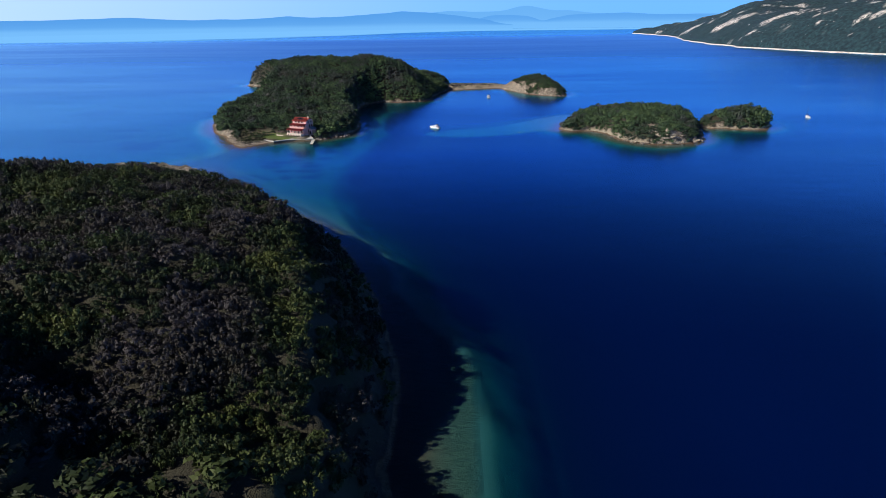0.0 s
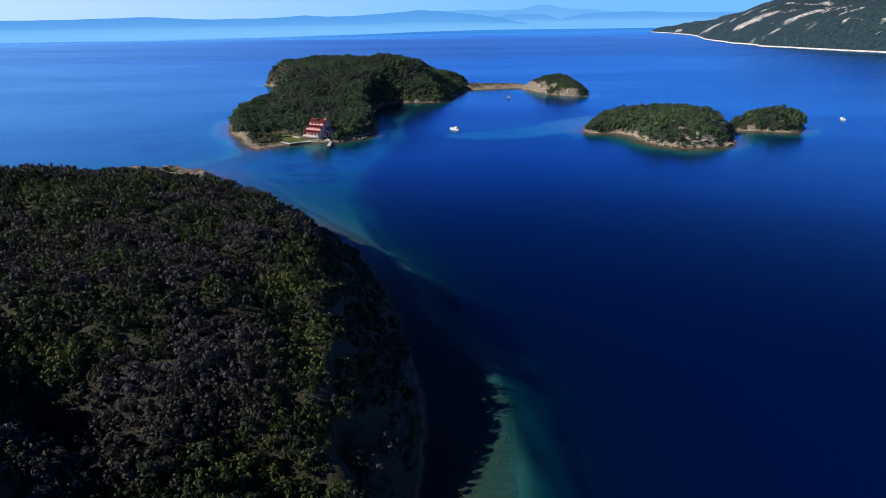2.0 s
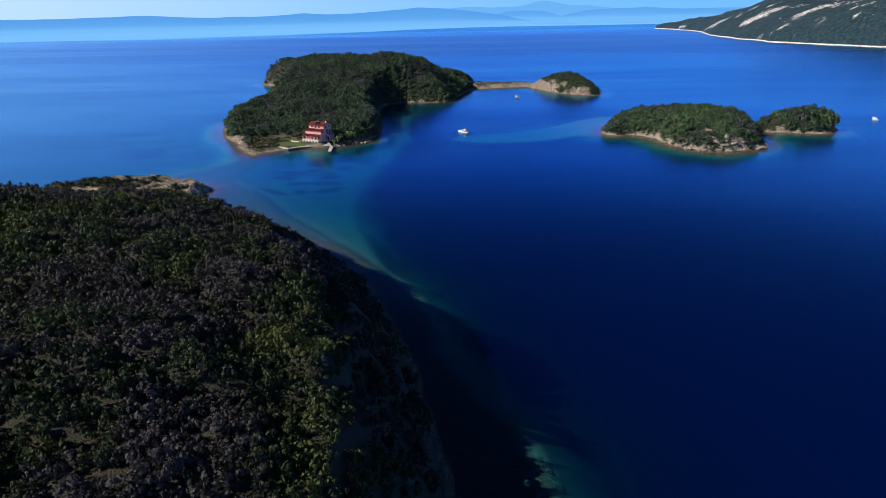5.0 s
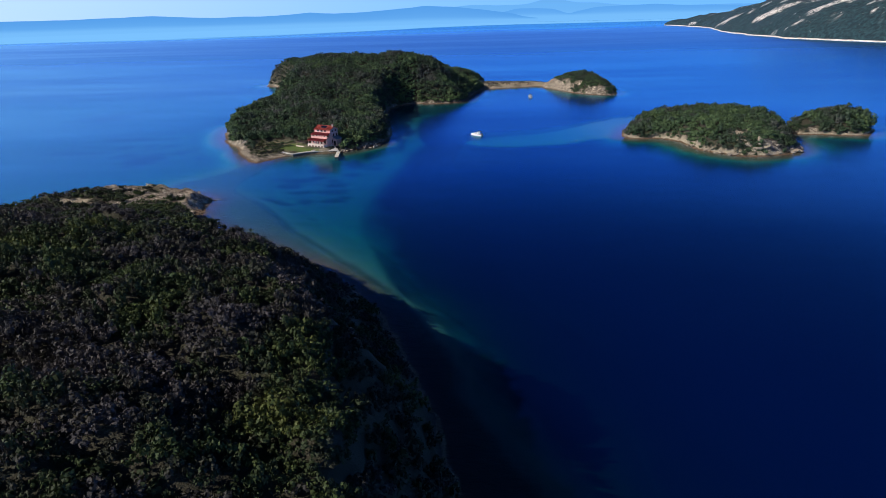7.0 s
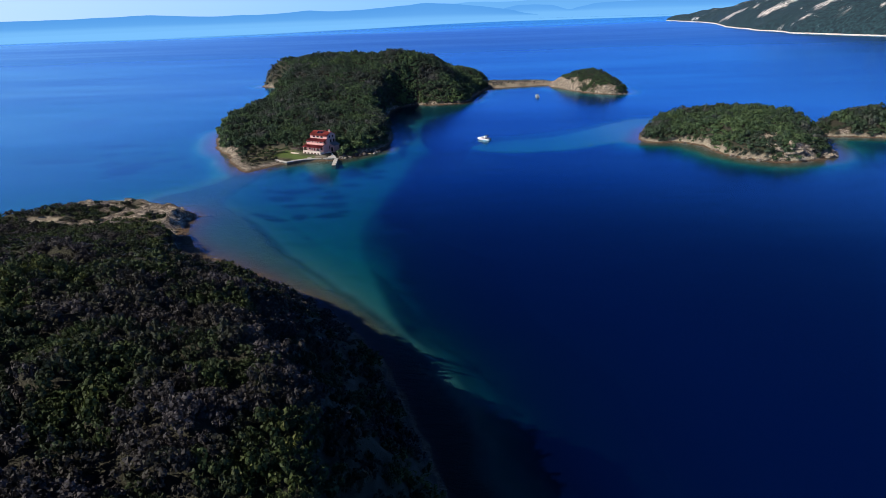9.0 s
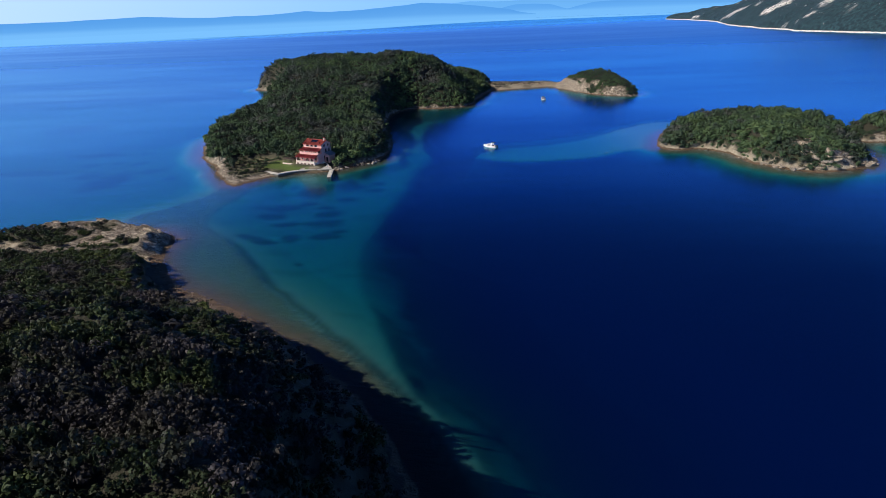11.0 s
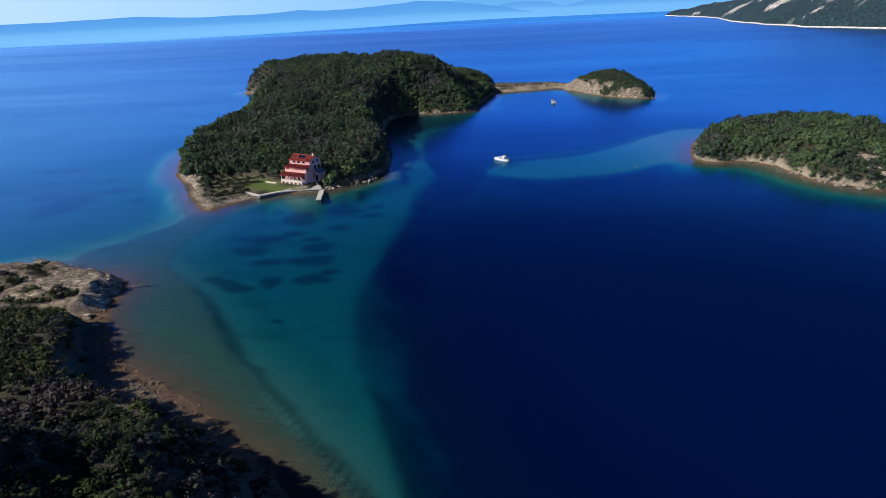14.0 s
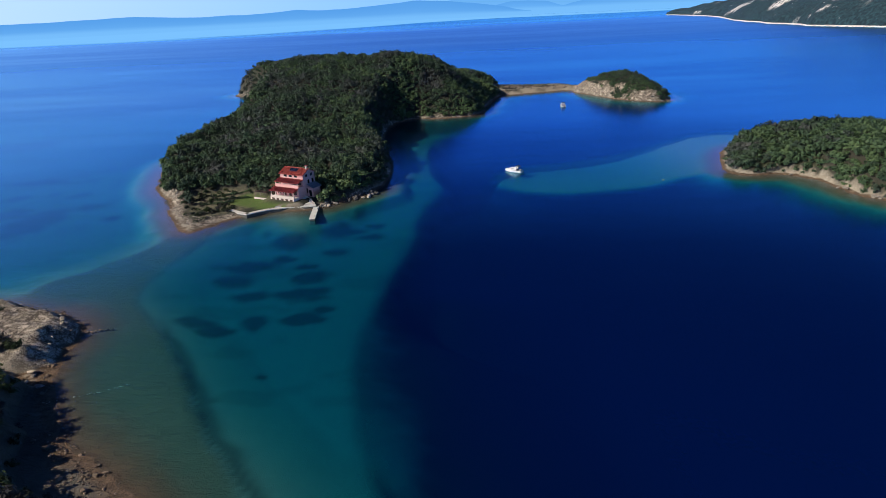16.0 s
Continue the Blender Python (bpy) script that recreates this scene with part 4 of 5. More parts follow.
def box(bm, x0, x1, y0, y1, z0, z1, bevel=0.02):
    made = bmesh.ops.create_cube(bm, size=1.0)["verts"]
    for v in made:
        v.co = Vector(((x0 + x1) / 2 + v.co.x * (x1 - x0), (y0 + y1) / 2 + v.co.y * (y1 - y0), (z0 + z1) / 2 + v.co.z * (z1 - z0)))
    if bevel:
        edges = list({e for v in made for e in v.link_edges})
        bmesh.ops.bevel(bm, geom=edges, offset=bevel, segments=1, affect="EDGES")
    return bm


def boxed(*spans, bevel=0.02):
    bm = bmesh.new()
    for s in spans:
        box(bm, *s, bevel=bevel)
    return bm


def prism(profile, axis, a, b):
    """Extrudes a profile of (first, second) pairs along an axis from a to b."""
    bm = bmesh.new()
    put = {"x": lambda p, t: (t, p[0], p[1]), "y": lambda p, t: (p[0], t, p[1]), "z": lambda p, t: (p[0], p[1], t)}[axis]
    low, high = [bm.verts.new(put(p, a)) for p in profile], [bm.verts.new(put(p, b)) for p in profile]
    n = len(profile)
    for i in range(n):
        bm.faces.new((low[i], low[(i + 1) % n], high[(i + 1) % n], high[i]))
    bm.faces.new(low[::-1])
    bm.faces.new(high)
    bmesh.ops.recalc_face_normals(bm, faces=bm.faces[:])
    return bm


def tube(bm, a, b, ra, rb, sides=7):
    a, b = Vector(a), Vector(b)
    q = (b - a).to_track_quat("Z", "Y").to_matrix()
    rings = [[bm.verts.new(c + q @ Vector((math.cos(k * 2 * math.pi / sides) * r, math.sin(k * 2 * math.pi / sides) * r, 0))) for k in range(sides)] for c, r in ((a, ra), (b, rb))]
    for k in range(sides):
        bm.faces.new((rings[0][k], rings[0][(k + 1) % sides], rings[1][(k + 1) % sides], rings[1][k]))
    bm.faces.new(rings[0][::-1])
    bm.faces.new(rings[1])
    return bm


def loft(sections):
    """Skins closed rings of equal length."""
    bm = bmesh.new()
    rings = [[bm.verts.new(p) for p in ring] for ring in sections]
    n = len(rings[0])
    for r0, r1 in zip(rings, rings[1:]):
        for k in range(n):
            bm.faces.new((r0[k], r0[(k + 1) % n], r1[(k + 1) % n], r1[k]))
    bm.faces.new(rings[0][::-1])
    bm.faces.new(rings[-1])
    bmesh.ops.recalc_face_normals(bm, faces=bm.faces[:])
    return bm


PINK = plain("pink_plaster", (0.66, 0.36, 0.33), 0.85, 0.08)
CREAM = plain("cream_plaster", (0.62, 0.52, 0.46), 0.85, 0.08)
ROOF_RED = plain("red_roof_tiles", (0.33, 0.055, 0.040), 0.75, 0.25, 1.5)
CANOPY_RED = plain("dark_red_roof_tiles", (0.26, 0.035, 0.035), 0.75, 0.25, 1.5)
SHUTTER = plain("brown_shutter", (0.07, 0.035, 0.025), 0.6, 0.2)
TIMBER = plain("weathered_timber", (0.13, 0.095, 0.085), 0.8, 0.3)
GREY_ROOF = plain("grey_roofing", (0.20, 0.20, 0.22), 0.8, 0.25, 1.5)
CONCRETE = plain("pale_concrete", (0.58, 0.55, 0.50), 0.9, 0.14, 1.2)
STONE_WALL = plain("dark_quay_stone", (0.11, 0.10, 0.085), 0.95, 0.4, 2.0, bump=0.6)
GELCOAT = plain("white_gelcoat", (0.82, 0.82, 0.82), 0.25, 0.04)
TINTED = plain("tinted_glass", (0.012, 0.016, 0.022), 0.08, 0.1)
CANVAS = plain("dark_blue_canvas", (0.02, 0.03, 0.07), 0.8, 0.2)
STEEL = plain("stainless_steel", (0.6, 0.6, 0.6), 0.25, 0.1, metal=1.0)
PANEL = plain("solar_panel", (0.012, 0.018, 0.045), 0.15, 0.2)
BARK = plain("bark", (0.11, 0.085, 0.065), 0.9, 0.35, 6.0, bump=0.6)
PAVING = plain("terrace_paving", (0.30, 0.21, 0.20), 0.85, 0.25)


def rock_material(name, dark, light):
    m, n, l = material(name)
    a, b = noise_tex(n, l, 1.6, 6, 0.6), noise_tex(n, l, 9.0, 4)
    rnd = n.new("ShaderNodeObjectInfo").outputs["Random"]
    c = mixed(n, l, step(n, l, a, 0.3, 0.72), dark, light)
    hsv = n.new("ShaderNodeHueSaturation")
    l.new(c, hsv.inputs["Color"])
    l.new(calc(n, l, "ADD", calc(n, l, "MULTIPLY", rnd, 0.6), 0.7), hsv.inputs["Value"])
    surface(n, l, hsv.outputs[0], 0.92, calc(n, l, "ADD", a, b), 0.6, 0.12)
    return m


SHORE_ROCK = rock_material("shore_rock", (0.10, 0.07, 0.05), (0.30, 0.21, 0.145))
# grey rock beside the jetty, darkened partly for the shade it lies in
DARK_ROCK = rock_material("part_shaded_limestone", (0.045, 0.040, 0.036), (0.17, 0.15, 0.13))
PALE_ROCK = rock_material("pale_limestone", (0.20, 0.165, 0.13), (0.52, 0.43, 0.34))


# ---- the house on the shore ----
def build_house():
    house = thing("house", pose(*HOUSE_AT, 0, 0, math.degrees(HOUSE_TURN)), "three-tier pink plastered house with red tiled roofs on the shore", "house")
    wall = part("wall", boxed((0.0, 10.8, 0.25, 3.0, -0.8, 0.95), bevel=0.03), CREAM, house, "cream terrace base wall")
    for k in range(5):
        part("niche", boxed((0.7 + k * 2.05, 1.9 + k * 2.05, 0.22, 0.30, -0.1, 0.6), bevel=0.01), SHUTTER, wall, "dark opening in the base wall")
    ground_floor = part("wall", boxed((0.6, 10.9, 2.8, 12.0, -0.4, 4.1), bevel=0.03), PINK, house, "pink ground floor wall")
    for k in range(4):
        part("door" if k in (1, 2) else "window", boxed((1.5 + k * 2.4, 2.9 + k * 2.4, 2.74, 2.83, 1.05 if k in (1, 2) else 1.6, 3.0)), SHUTTER, ground_floor, "dark shuttered opening")
    for k in range(6):
        part("post", boxed((0.25 + k * 2.06, 0.45 + k * 2.06, 0.4, 0.6, 0.95, 3.1)), CREAM, house, "cream terrace post")
    part("parapet", boxed((0.1, 10.8, 0.28, 0.42, 0.95, 1.55)), CREAM, house, "cream terrace parapet")

    def canopy(u0, u1, v0, v1, z0, z1, mat, name, label):
        roof = part(name, prism([(v0, z0), (v1, z1), (v1, z1 - 0.16), (v0, z0 - 0.16)], "x", u0, u1), mat, house, label)
        count = int((u1 - u0) / 0.34)
        for k in range(count):
            u = u0 + (k + 0.5) * (u1 - u0) / count
            bm = tube(bmesh.new(), (u, v0 - 0.04, z0 + 0.03), (u, v1, z1 + 0.03), 0.085, 0.085, 6)
            part("roof_tile_course", bm, mat, roof)
        return roof

    canopy(-0.2, 11.0, 0.2, 3.0, 3.15, 3.95, CANOPY_RED, "canopy", "dark red tiled canopy over the lower terrace")
    part("parapet", boxed((0.3, 10.9, 3.02, 3.2, 3.9, 5.0)), PINK, house, "pink balcony parapet")
    first_floor = part("wall", boxed((0.6, 10.9, 5.6, 12.0, 4.1, 6.6), bevel=0.03), PINK, house, "pink first floor wall")
    for k in range(4):
        part("window", boxed((1.4 + k * 2.4, 2.7 + k * 2.4, 5.54, 5.63, 4.4, 6.2)), SHUTTER, first_floor, "dark balcony opening")
    for k in range(6):
        part("post", boxed((0.4 + k * 2.04, 0.6 + k * 2.04, 3.05, 3.2, 5.0, 5.7)), CREAM, house, "cream balcony post")
    canopy(0.1, 11.1, 2.9, 5.8, 5.7, 6.5, CANOPY_RED, "canopy", "dark red tiled canopy over the balcony")
    upper = part("wall", boxed((0.6, 10.9, 5.75, 12.0, 6.6, 8.15), bevel=0.03), PINK, house, "pink upper floor wall")
    for side in (0.6, 10.9):
        part("gable", prism([(5.75, 8.15), (12.0, 8.15), (8.9, 9.55)], "x", side - 0.3 if side > 5 else side, side if side > 5 else side + 0.3), PINK, house, "pink gable end")
    for k in range(3):
        win = part("window", boxed((2.5 + k * 2.35, 3.5 + k * 2.35, 5.69, 5.77, 6.95, 7.85)), TINTED, upper, "dark upper window")
        part("shutter", boxed((2.28 + k * 2.35, 2.5 + k * 2.35, 5.66, 5.75, 6.92, 7.88)), SHUTTER, win)
        part("shutter", boxed((3.5 + k * 2.35, 3.72 + k * 2.35, 5.66, 5.75, 6.92, 7.88)), SHUTTER, win)
        part("sill", boxed((2.4 + k * 2.35, 3.6 + k * 2.35, 5.6, 5.75, 6.87, 6.95)), CREAM, win)
    for v, z0, z1 in ((7.2, 6.9, 7.9), (9.8, 6.9, 7.9), (8.0, 4.4, 5.9), (10.2, 4.4, 5.9), (7.0, 1.2, 3.0)):
        part("window", boxed((10.86, 10.96, v, v + 0.95, z0, z1)), TINTED, upper if z0 > 6 else first_floor, "dark side window")
    roof = canopy(0.2, 11.3, 5.35, 8.9, 7.95, 9.65, ROOF_RED, "roof", "red tiled front slope of the gable roof")
    part("roof", prism([(8.9, 9.65), (12.4, 7.95), (12.4, 7.79), (8.9, 9.49)], "x", 0.2, 11.3), ROOF_RED, house, "red tiled back slope of the gable roof")
    part("ridge_cap", tube(bmesh.new(), (0.15, 8.9, 9.66), (11.35, 8.9, 9.66), 0.13, 0.13, 8), ROOF_RED, roof)
    tilt = math.atan2(1.7, 3.55)
    for k in range(2):
        bm = boxed((4.0 + k * 1.75, 5.6 + k * 1.75, 0.0, 1.5, 0.10, 0.17))
        bmesh.ops.transform(bm, matrix=Matrix.Translation((0, 7.0, 7.95 + 1.65 * math.tan(tilt))) @ Matrix.Rotation(tilt, 4, "X"), verts=bm.verts[:])
        part("solar_panel", bm, PANEL, roof, "dark blue solar panel on the roof")
    chimney = part("chimney", boxed((10.1, 10.7, 8.4, 9.0, 9.3, 10.6)), CREAM, roof, "cream rendered chimney")
    part("chimney_cap", boxed((9.95, 10.85, 8.25, 9.15, 10.6, 10.72)), ROOF_RED, chimney)
    annex = part("annex", boxed((10.9, 13.3, 7.6, 11.6, -0.8, 3.3), bevel=0.03), PINK, house, "low pink side annex")
    part("lean_to_roof", prism([(10.9, 4.5), (13.7, 3.3), (13.7, 3.15), (10.9, 4.35)], "y", 7.3, 11.9), GREY_ROOF, annex, "grey sloping roof")
    part("door", boxed((11.5, 12.6, 7.55, 7.62, 0.2, 2.3)), TINTED, annex)
    return house


build_house()

# stair wall that curls down from the house to the jetty, in short lengths
stair = thing("garden_stair", pose(-85.2, 372.5, 1.0), "white curved garden stair with low walls", "stairs")
for k in range(9):
    t = k / 8
    px, py, pz = 0.4 + 3.9 * t, 1.2 - 4.6 * t + 1.6 * math.sin(t * 3.1), 1.7 - 1.55 * t
    part("stair_step", boxed((px - 0.35, px + 0.35, py - 0.6, py + 0.6, pz - 1.6, pz), bevel=0.015), CONCRETE, stair)
    part("side_wall", boxed((px - 0.3, px + 0.3, py + 0.6, py + 0.8, pz - 1.6, pz + 0.6), bevel=0.02), CREAM, stair)

# quay along the lawn
QUAY = [(-109.5, 366.6), (-104.5, 362.6), (-101.2, 360.8), (-98.0, 363.6), (-94.6, 365.6), (-88.9, 367.2), (-84.5, 367.6), (-79.6, 368.2)]
quay = thing("quay", pose(0, 0, 0), "pale concrete quay with a dark stone face along the lawn", "quay")
for (ax, ay), (bx, by) in zip(QUAY, QUAY[1:]):
    a, b = Vector((ax, ay, 0)), Vector((bx, by, 0))
    side = (b - a).normalized().cross(Vector((0, 0, 1)))
    slab = [(a - side * 1.5), (b - side * 1.5), (b + side * 0.15), (a + side * 0.15)]
    part("quay_slab", prism([(p.x, p.y) for p in slab], "z", 0.9, 1.2), CONCRETE, quay, "pale concrete paving")
    face = [(a - side * 0.9), (b - side * 0.9), (b + side * 0.05), (a + side * 0.05)]
    part("quay_wall", prism([(p.x, p.y) for p in face], "z", -1.6, 0.895), STONE_WALL, quay, "dark stone facing")

part("apron", prism([(-93.5, 367.6), (-88.9, 368.9), (-80.2, 369.9), (-80.6, 371.6), (-84.6, 373.2), (-86.5, 372.0), (-89.5, 370.6)], "z", 0.5, 1.5), CONCRETE, quay, "pale concrete apron before the house")

jetty = thing("jetty", pose(-79.6, 368.6, 0, 0, 0, 6.5), "pale concrete jetty reaching out over the shallows", "jetty")
for k in range(6):
    part("deck_slab", boxed((-0.95, 0.95, -2.25 * (k + 1) + 0.02, -2.25 * k, 0.5, 0.72), bevel=0.03), CONCRETE, jetty)
part("pier", boxed((-0.85, 0.85, -13.4, 0.3, -4.0, 0.495), bevel=0.03), STONE_WALL, jetty, "dark stone body of the jetty")
for k in range(3):
    part("bollard", tube(bmesh.new(), (0.7, -4.2 * k - 3, 0.72), (0.7, -4.2 * k - 3, 1.05), 0.12, 0.15, 8), STEEL, jetty, "small mooring bollard")

# terrace with timber frame beside the lawn
pergola = thing("pergola", pose(*(HOUSE_AT + Vector((-7.0, 4.6, -0.75))), 0, 0, -27.5), "low dark timber pergola over a paved terrace", "pergola")
part("paving", boxed((0, 5.6, 0, 4.2, -0.6, 0.1)), PAVING, pergola, "reddish terrace paving")
part("terrace_wall", boxed((-0.15, 5.75, -0.3, 0.0, -0.7, 0.45)), CREAM, pergola, "low pale terrace wall")
for u in (0.2, 2.8, 5.4):
    for v in (0.3, 3.9):
        part("post", boxed((u - 0.07, u + 0.07, v - 0.07, v + 0.07, 0.1, 2.2), bevel=0.01), TIMBER, pergola)
for v in (0.3, 3.9):
    part("beam", boxed((0, 5.6, v - 0.08, v + 0.08, 2.2, 2.38), bevel=0.01), TIMBER, pergola)
for k in range(13):
    part("slat", boxed((0.1 + k * 0.44, 0.2 + k * 0.44, 0.0, 4.2, 2.38, 2.5), bevel=0.01), TIMBER, pergola)


# ---- boats ----
def hull_mesh(length, beam, freeboard, draught):
    """A hull lofted from stern to bow along -x to +x."""
    rings = []
    for k in range(11):
        t = k / 10
        x = (t - 0.5) * length
        w = beam / 2 * (1 - max(0, (t - 0.42) / 0.58) ** 2.3) + 0.02
        top = freeboard * (1 + 0.45 * t * t)
        keel = -draught * (1 - t ** 4) + 0.5 * top * t ** 5
        chine = -0.05 + 0.35 * top * t ** 3
        rings.append([(x, w, top), (x + 0.04 * t * length, w * 0.86, chine), (x + 0.03 * t * length, 0.0, keel), (x + 0.04 * t * length, -w * 0.86, chine), (x, -w, top), (x, 0, top - 0.03)])
    return loft(rings)


def cruiser(name, m, length, label):
    boat = thing(name, m, label, "boat", "moored boats")
    beam, fb = length * 0.34, length * 0.115
    hull = part("hull", hull_mesh(length, beam, fb, 0.55), GELCOAT, boat, "white motor cruiser hull")
    part("rubbing_strake", loft([[(x, y * s, z) for x, y, z in ((-0.5 * length, beam / 2 + 0.03, fb - 0.02), (-0.5 * length, beam / 2 + 0.03, fb + 0.06), (0.12 * length, beam / 2 + 0.03, fb * 1.2), (0.12 * length, beam / 2 + 0.03, fb * 1.12))] for s in (1, -1)]), CANVAS, hull)
    cabin = part("cabin", loft([[(-0.14 * length, y * beam, z) for y, z in ((0.40, fb), (0.34, fb + 0.9), (-0.34, fb + 0.9), (-0.40, fb))],
                                [(0.16 * length, y * beam, z) for y, z in ((0.36, fb), (0.30, fb + 0.85), (-0.30, fb + 0.85), (-0.36, fb))],
                                [(0.36 * length, y * beam, z) for y, z in ((0.18, fb * 1.2), (0.12, fb * 1.2 + 0.12), (-0.12, fb * 1.2 + 0.12), (-0.18, fb * 1.2))]]), GELCOAT, boat, "white cabin top")
    part("windscreen", loft([[(0.155 * length, y * beam, z) for y, z in ((0.325, fb + 0.42), (0.305, fb + 0.86), (-0.305, fb + 0.86), (-0.325, fb + 0.42))],
                             [(0.225 * length, y * beam, z) for y, z in ((0.29, fb + 0.42), (0.27, fb + 0.66), (-0.27, fb + 0.66), (-0.29, fb + 0.42))]]), TINTED, cabin, "dark raked windscreen")
    for s in (1, -1):
        part("side_window", boxed((-0.1 * length, 0.1 * length, s * beam * 0.375 - 0.02, s * beam * 0.375 + 0.02, fb + 0.4, fb + 0.7), bevel=0.01), TINTED, cabin)
    part("cockpit_floor", boxed((-0.46 * length, -0.14 * length, -beam * 0.38, beam * 0.38, fb - 0.06, fb + 0.02), bevel=0.01), GELCOAT, boat)
    part("seat", boxed((-0.46 * length, -0.38 * length, -beam * 0.34, beam * 0.34, fb, fb + 0.4), bevel=0.05), CREAM, boat, "cream cockpit bench")
    arch = part("radar_arch", boxed((-0.22 * length, -0.14 * length, -beam * 0.4, beam * 0.4, fb + 1.45, fb + 1.6), (-0.22 * length, -0.14 * length, beam * 0.36, beam * 0.4, fb, fb + 1.5),
                                    (-0.22 * length, -0.14 * length, -beam * 0.4, -beam * 0.36, fb, fb + 1.5), bevel=0.03), GELCOAT, boat, "white radar arch")
    part("bimini", prism([(-0.42 * length, fb + 1.5), (-0.3 * length, fb + 1.72), (-0.14 * length, fb + 1.66), (-0.14 * length, fb + 1.6), (-0.3 * length, fb + 1.66), (-0.42 * length, fb + 1.44)], "y", -beam * 0.36, beam * 0.36), CANVAS, arch, "dark canvas sunshade")
    part("swim_platform", boxed((-0.56 * length, -0.49 * length, -beam * 0.4, beam * 0.4, 0.15, 0.28), bevel=0.03), GELCOAT, boat)
    part("outboard", boxed((-0.6 * length, -0.555 * length, -0.2, 0.2, 0.0, 0.85), bevel=0.08), CANVAS, boat, "dark outboard engine")
    rail = bmesh.new()
    for s in (1, -1):
        pts = [(x * length, s * beam / 2 * (1 - max(0, (x + 0.08) / 0.58) ** 2.3) * 0.94, fb * (1 + 0.45 * (x + 0.5) ** 2) + 0.45) for x in (0.05, 0.2, 0.32, 0.42, 0.48)]
        for a, b in zip(pts, pts[1:]):
            tube(rail, a, b, 0.02, 0.02, 5)
        for p in pts:
            tube(rail, (p[0], p[1], p[2] - 0.45), p, 0.015, 0.015, 5)
    part("bow_rail", rail, STEEL, boat, "steel bow rail")
    return boat


cruiser("motor_boat", pose(-8.8, 409.8, 0, 0, 0, 150), 7.0, "white motor cruiser with a dark canvas moored in the bay")
cruiser("motor_boat", pose(35.8, 575.5, 0, 0, 0, 97), 7.6, "small white cabin boat moored near the far beach")
yacht = thing("sailing_boat", pose(247.5, 437.8, 0, 0, 0, 78), "small white sailing boat with a dark furled sail", "boat", "moored boats")
part("hull", hull_mesh(6.4, 2.3, 0.85, 0.5), GELCOAT, yacht, "white hull")
part("cabin", loft([[(-0.9, y, z) for y, z in ((0.8, 0.85), (0.65, 1.45), (-0.65, 1.45), (-0.8, 0.85))], [(1.9, y, z) for y, z in ((0.5, 0.95), (0.35, 1.2), (-0.35, 1.2), (-0.5, 0.95))]]), GELCOAT, yacht)
part("mast", tube(bmesh.new(), (0.5, 0, 1.2), (0.5, 0, 8.6), 0.09, 0.06, 7), STEEL, yacht)
part("furled_sail", tube(tube(bmesh.new(), (0.4, 0, 1.9), (-2.6, 0, 1.8), 0.2, 0.12, 7), (3.1, 0, 1.3), (0.55, 0, 8.2), 0.10, 0.05, 6), CANVAS, yacht, "dark sail cover")


# ---- trees round the house ----
def tree_thing(seed, tall, wide):
    r = np.random.RandomState(seed)
    tree = thing("tree", pose(0, 0, 0), "evergreen oak with a dense dark crown above the shore", "tree", "trees round the house")
    bm = bmesh.new()
    tube(bm, (0, 0, -0.6), (0.1, 0.05, tall * 0.35), 0.2, 0.14)
    tube(bm, (0.1, 0.05, tall * 0.35), (0.25, 0.1, tall * 0.7), 0.14, 0.06)
    part("trunk", bm, BARK, tree, "grey-brown trunk")
    limbs = bmesh.new()
    for k in range(5):
        a = k * 1.26 + r.uniform(-0.3, 0.3)
        tube(limbs, (0.1, 0.05, tall * r.uniform(0.25, 0.4)), (math.cos(a) * wide * 0.6, math.sin(a) * wide * 0.6, tall * r.uniform(0.5, 0.75)), 0.08, 0.03, 5)
    part("limbs", limbs, BARK, tree)
    shape = crown(420, 0.12, seed, 14, 1.0, (0.28, 0.46)) * np.array([wide, wide, tall * 0.62])
    shape[:, 2] += tall * 0.42
    me = quads_mesh("crown", shape, 3, dict(tint=np.full(len(shape), r.uniform(0.2, 0.7))))
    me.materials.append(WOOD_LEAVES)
    leaf = new("crown", me)
    leaf.parent = tree
    return tree


def ground_at(x, y):
    return float(ground_height(np.array([x], float), np.array([y], float))[0][0])


TREE_SPOTS = [(-113, 388, 0), (-108, 389, 1), (-103, 387, 2), (-118, 390, 1), (-125, 389, 2), (-99, 389, 0), (-130, 387, 0), (-136, 386, 1), (-84, 389, 1),
              (-79, 385, 0), (-76, 380, 2), (-74, 388, 1), (-92, 391, 2), (-70, 386, 0), (-126, 374, 2), (-129, 379, 2)]
oaks = []
for x, y, k in TREE_SPOTS:
    at = pose(x, y, ground_at(x, y), 0, 0, (x * 37 + y * 11) % 360)
    if len(oaks) <= k and k == len(oaks):
        made = tree_thing(500 + k, (4.6, 5.4, 3.8)[k], (2.4, 2.9, 2.1)[k])
        made.matrix_basis = at
        oaks.append(made)
    elif k < len(oaks):
        copy_thing(oaks[k], at)


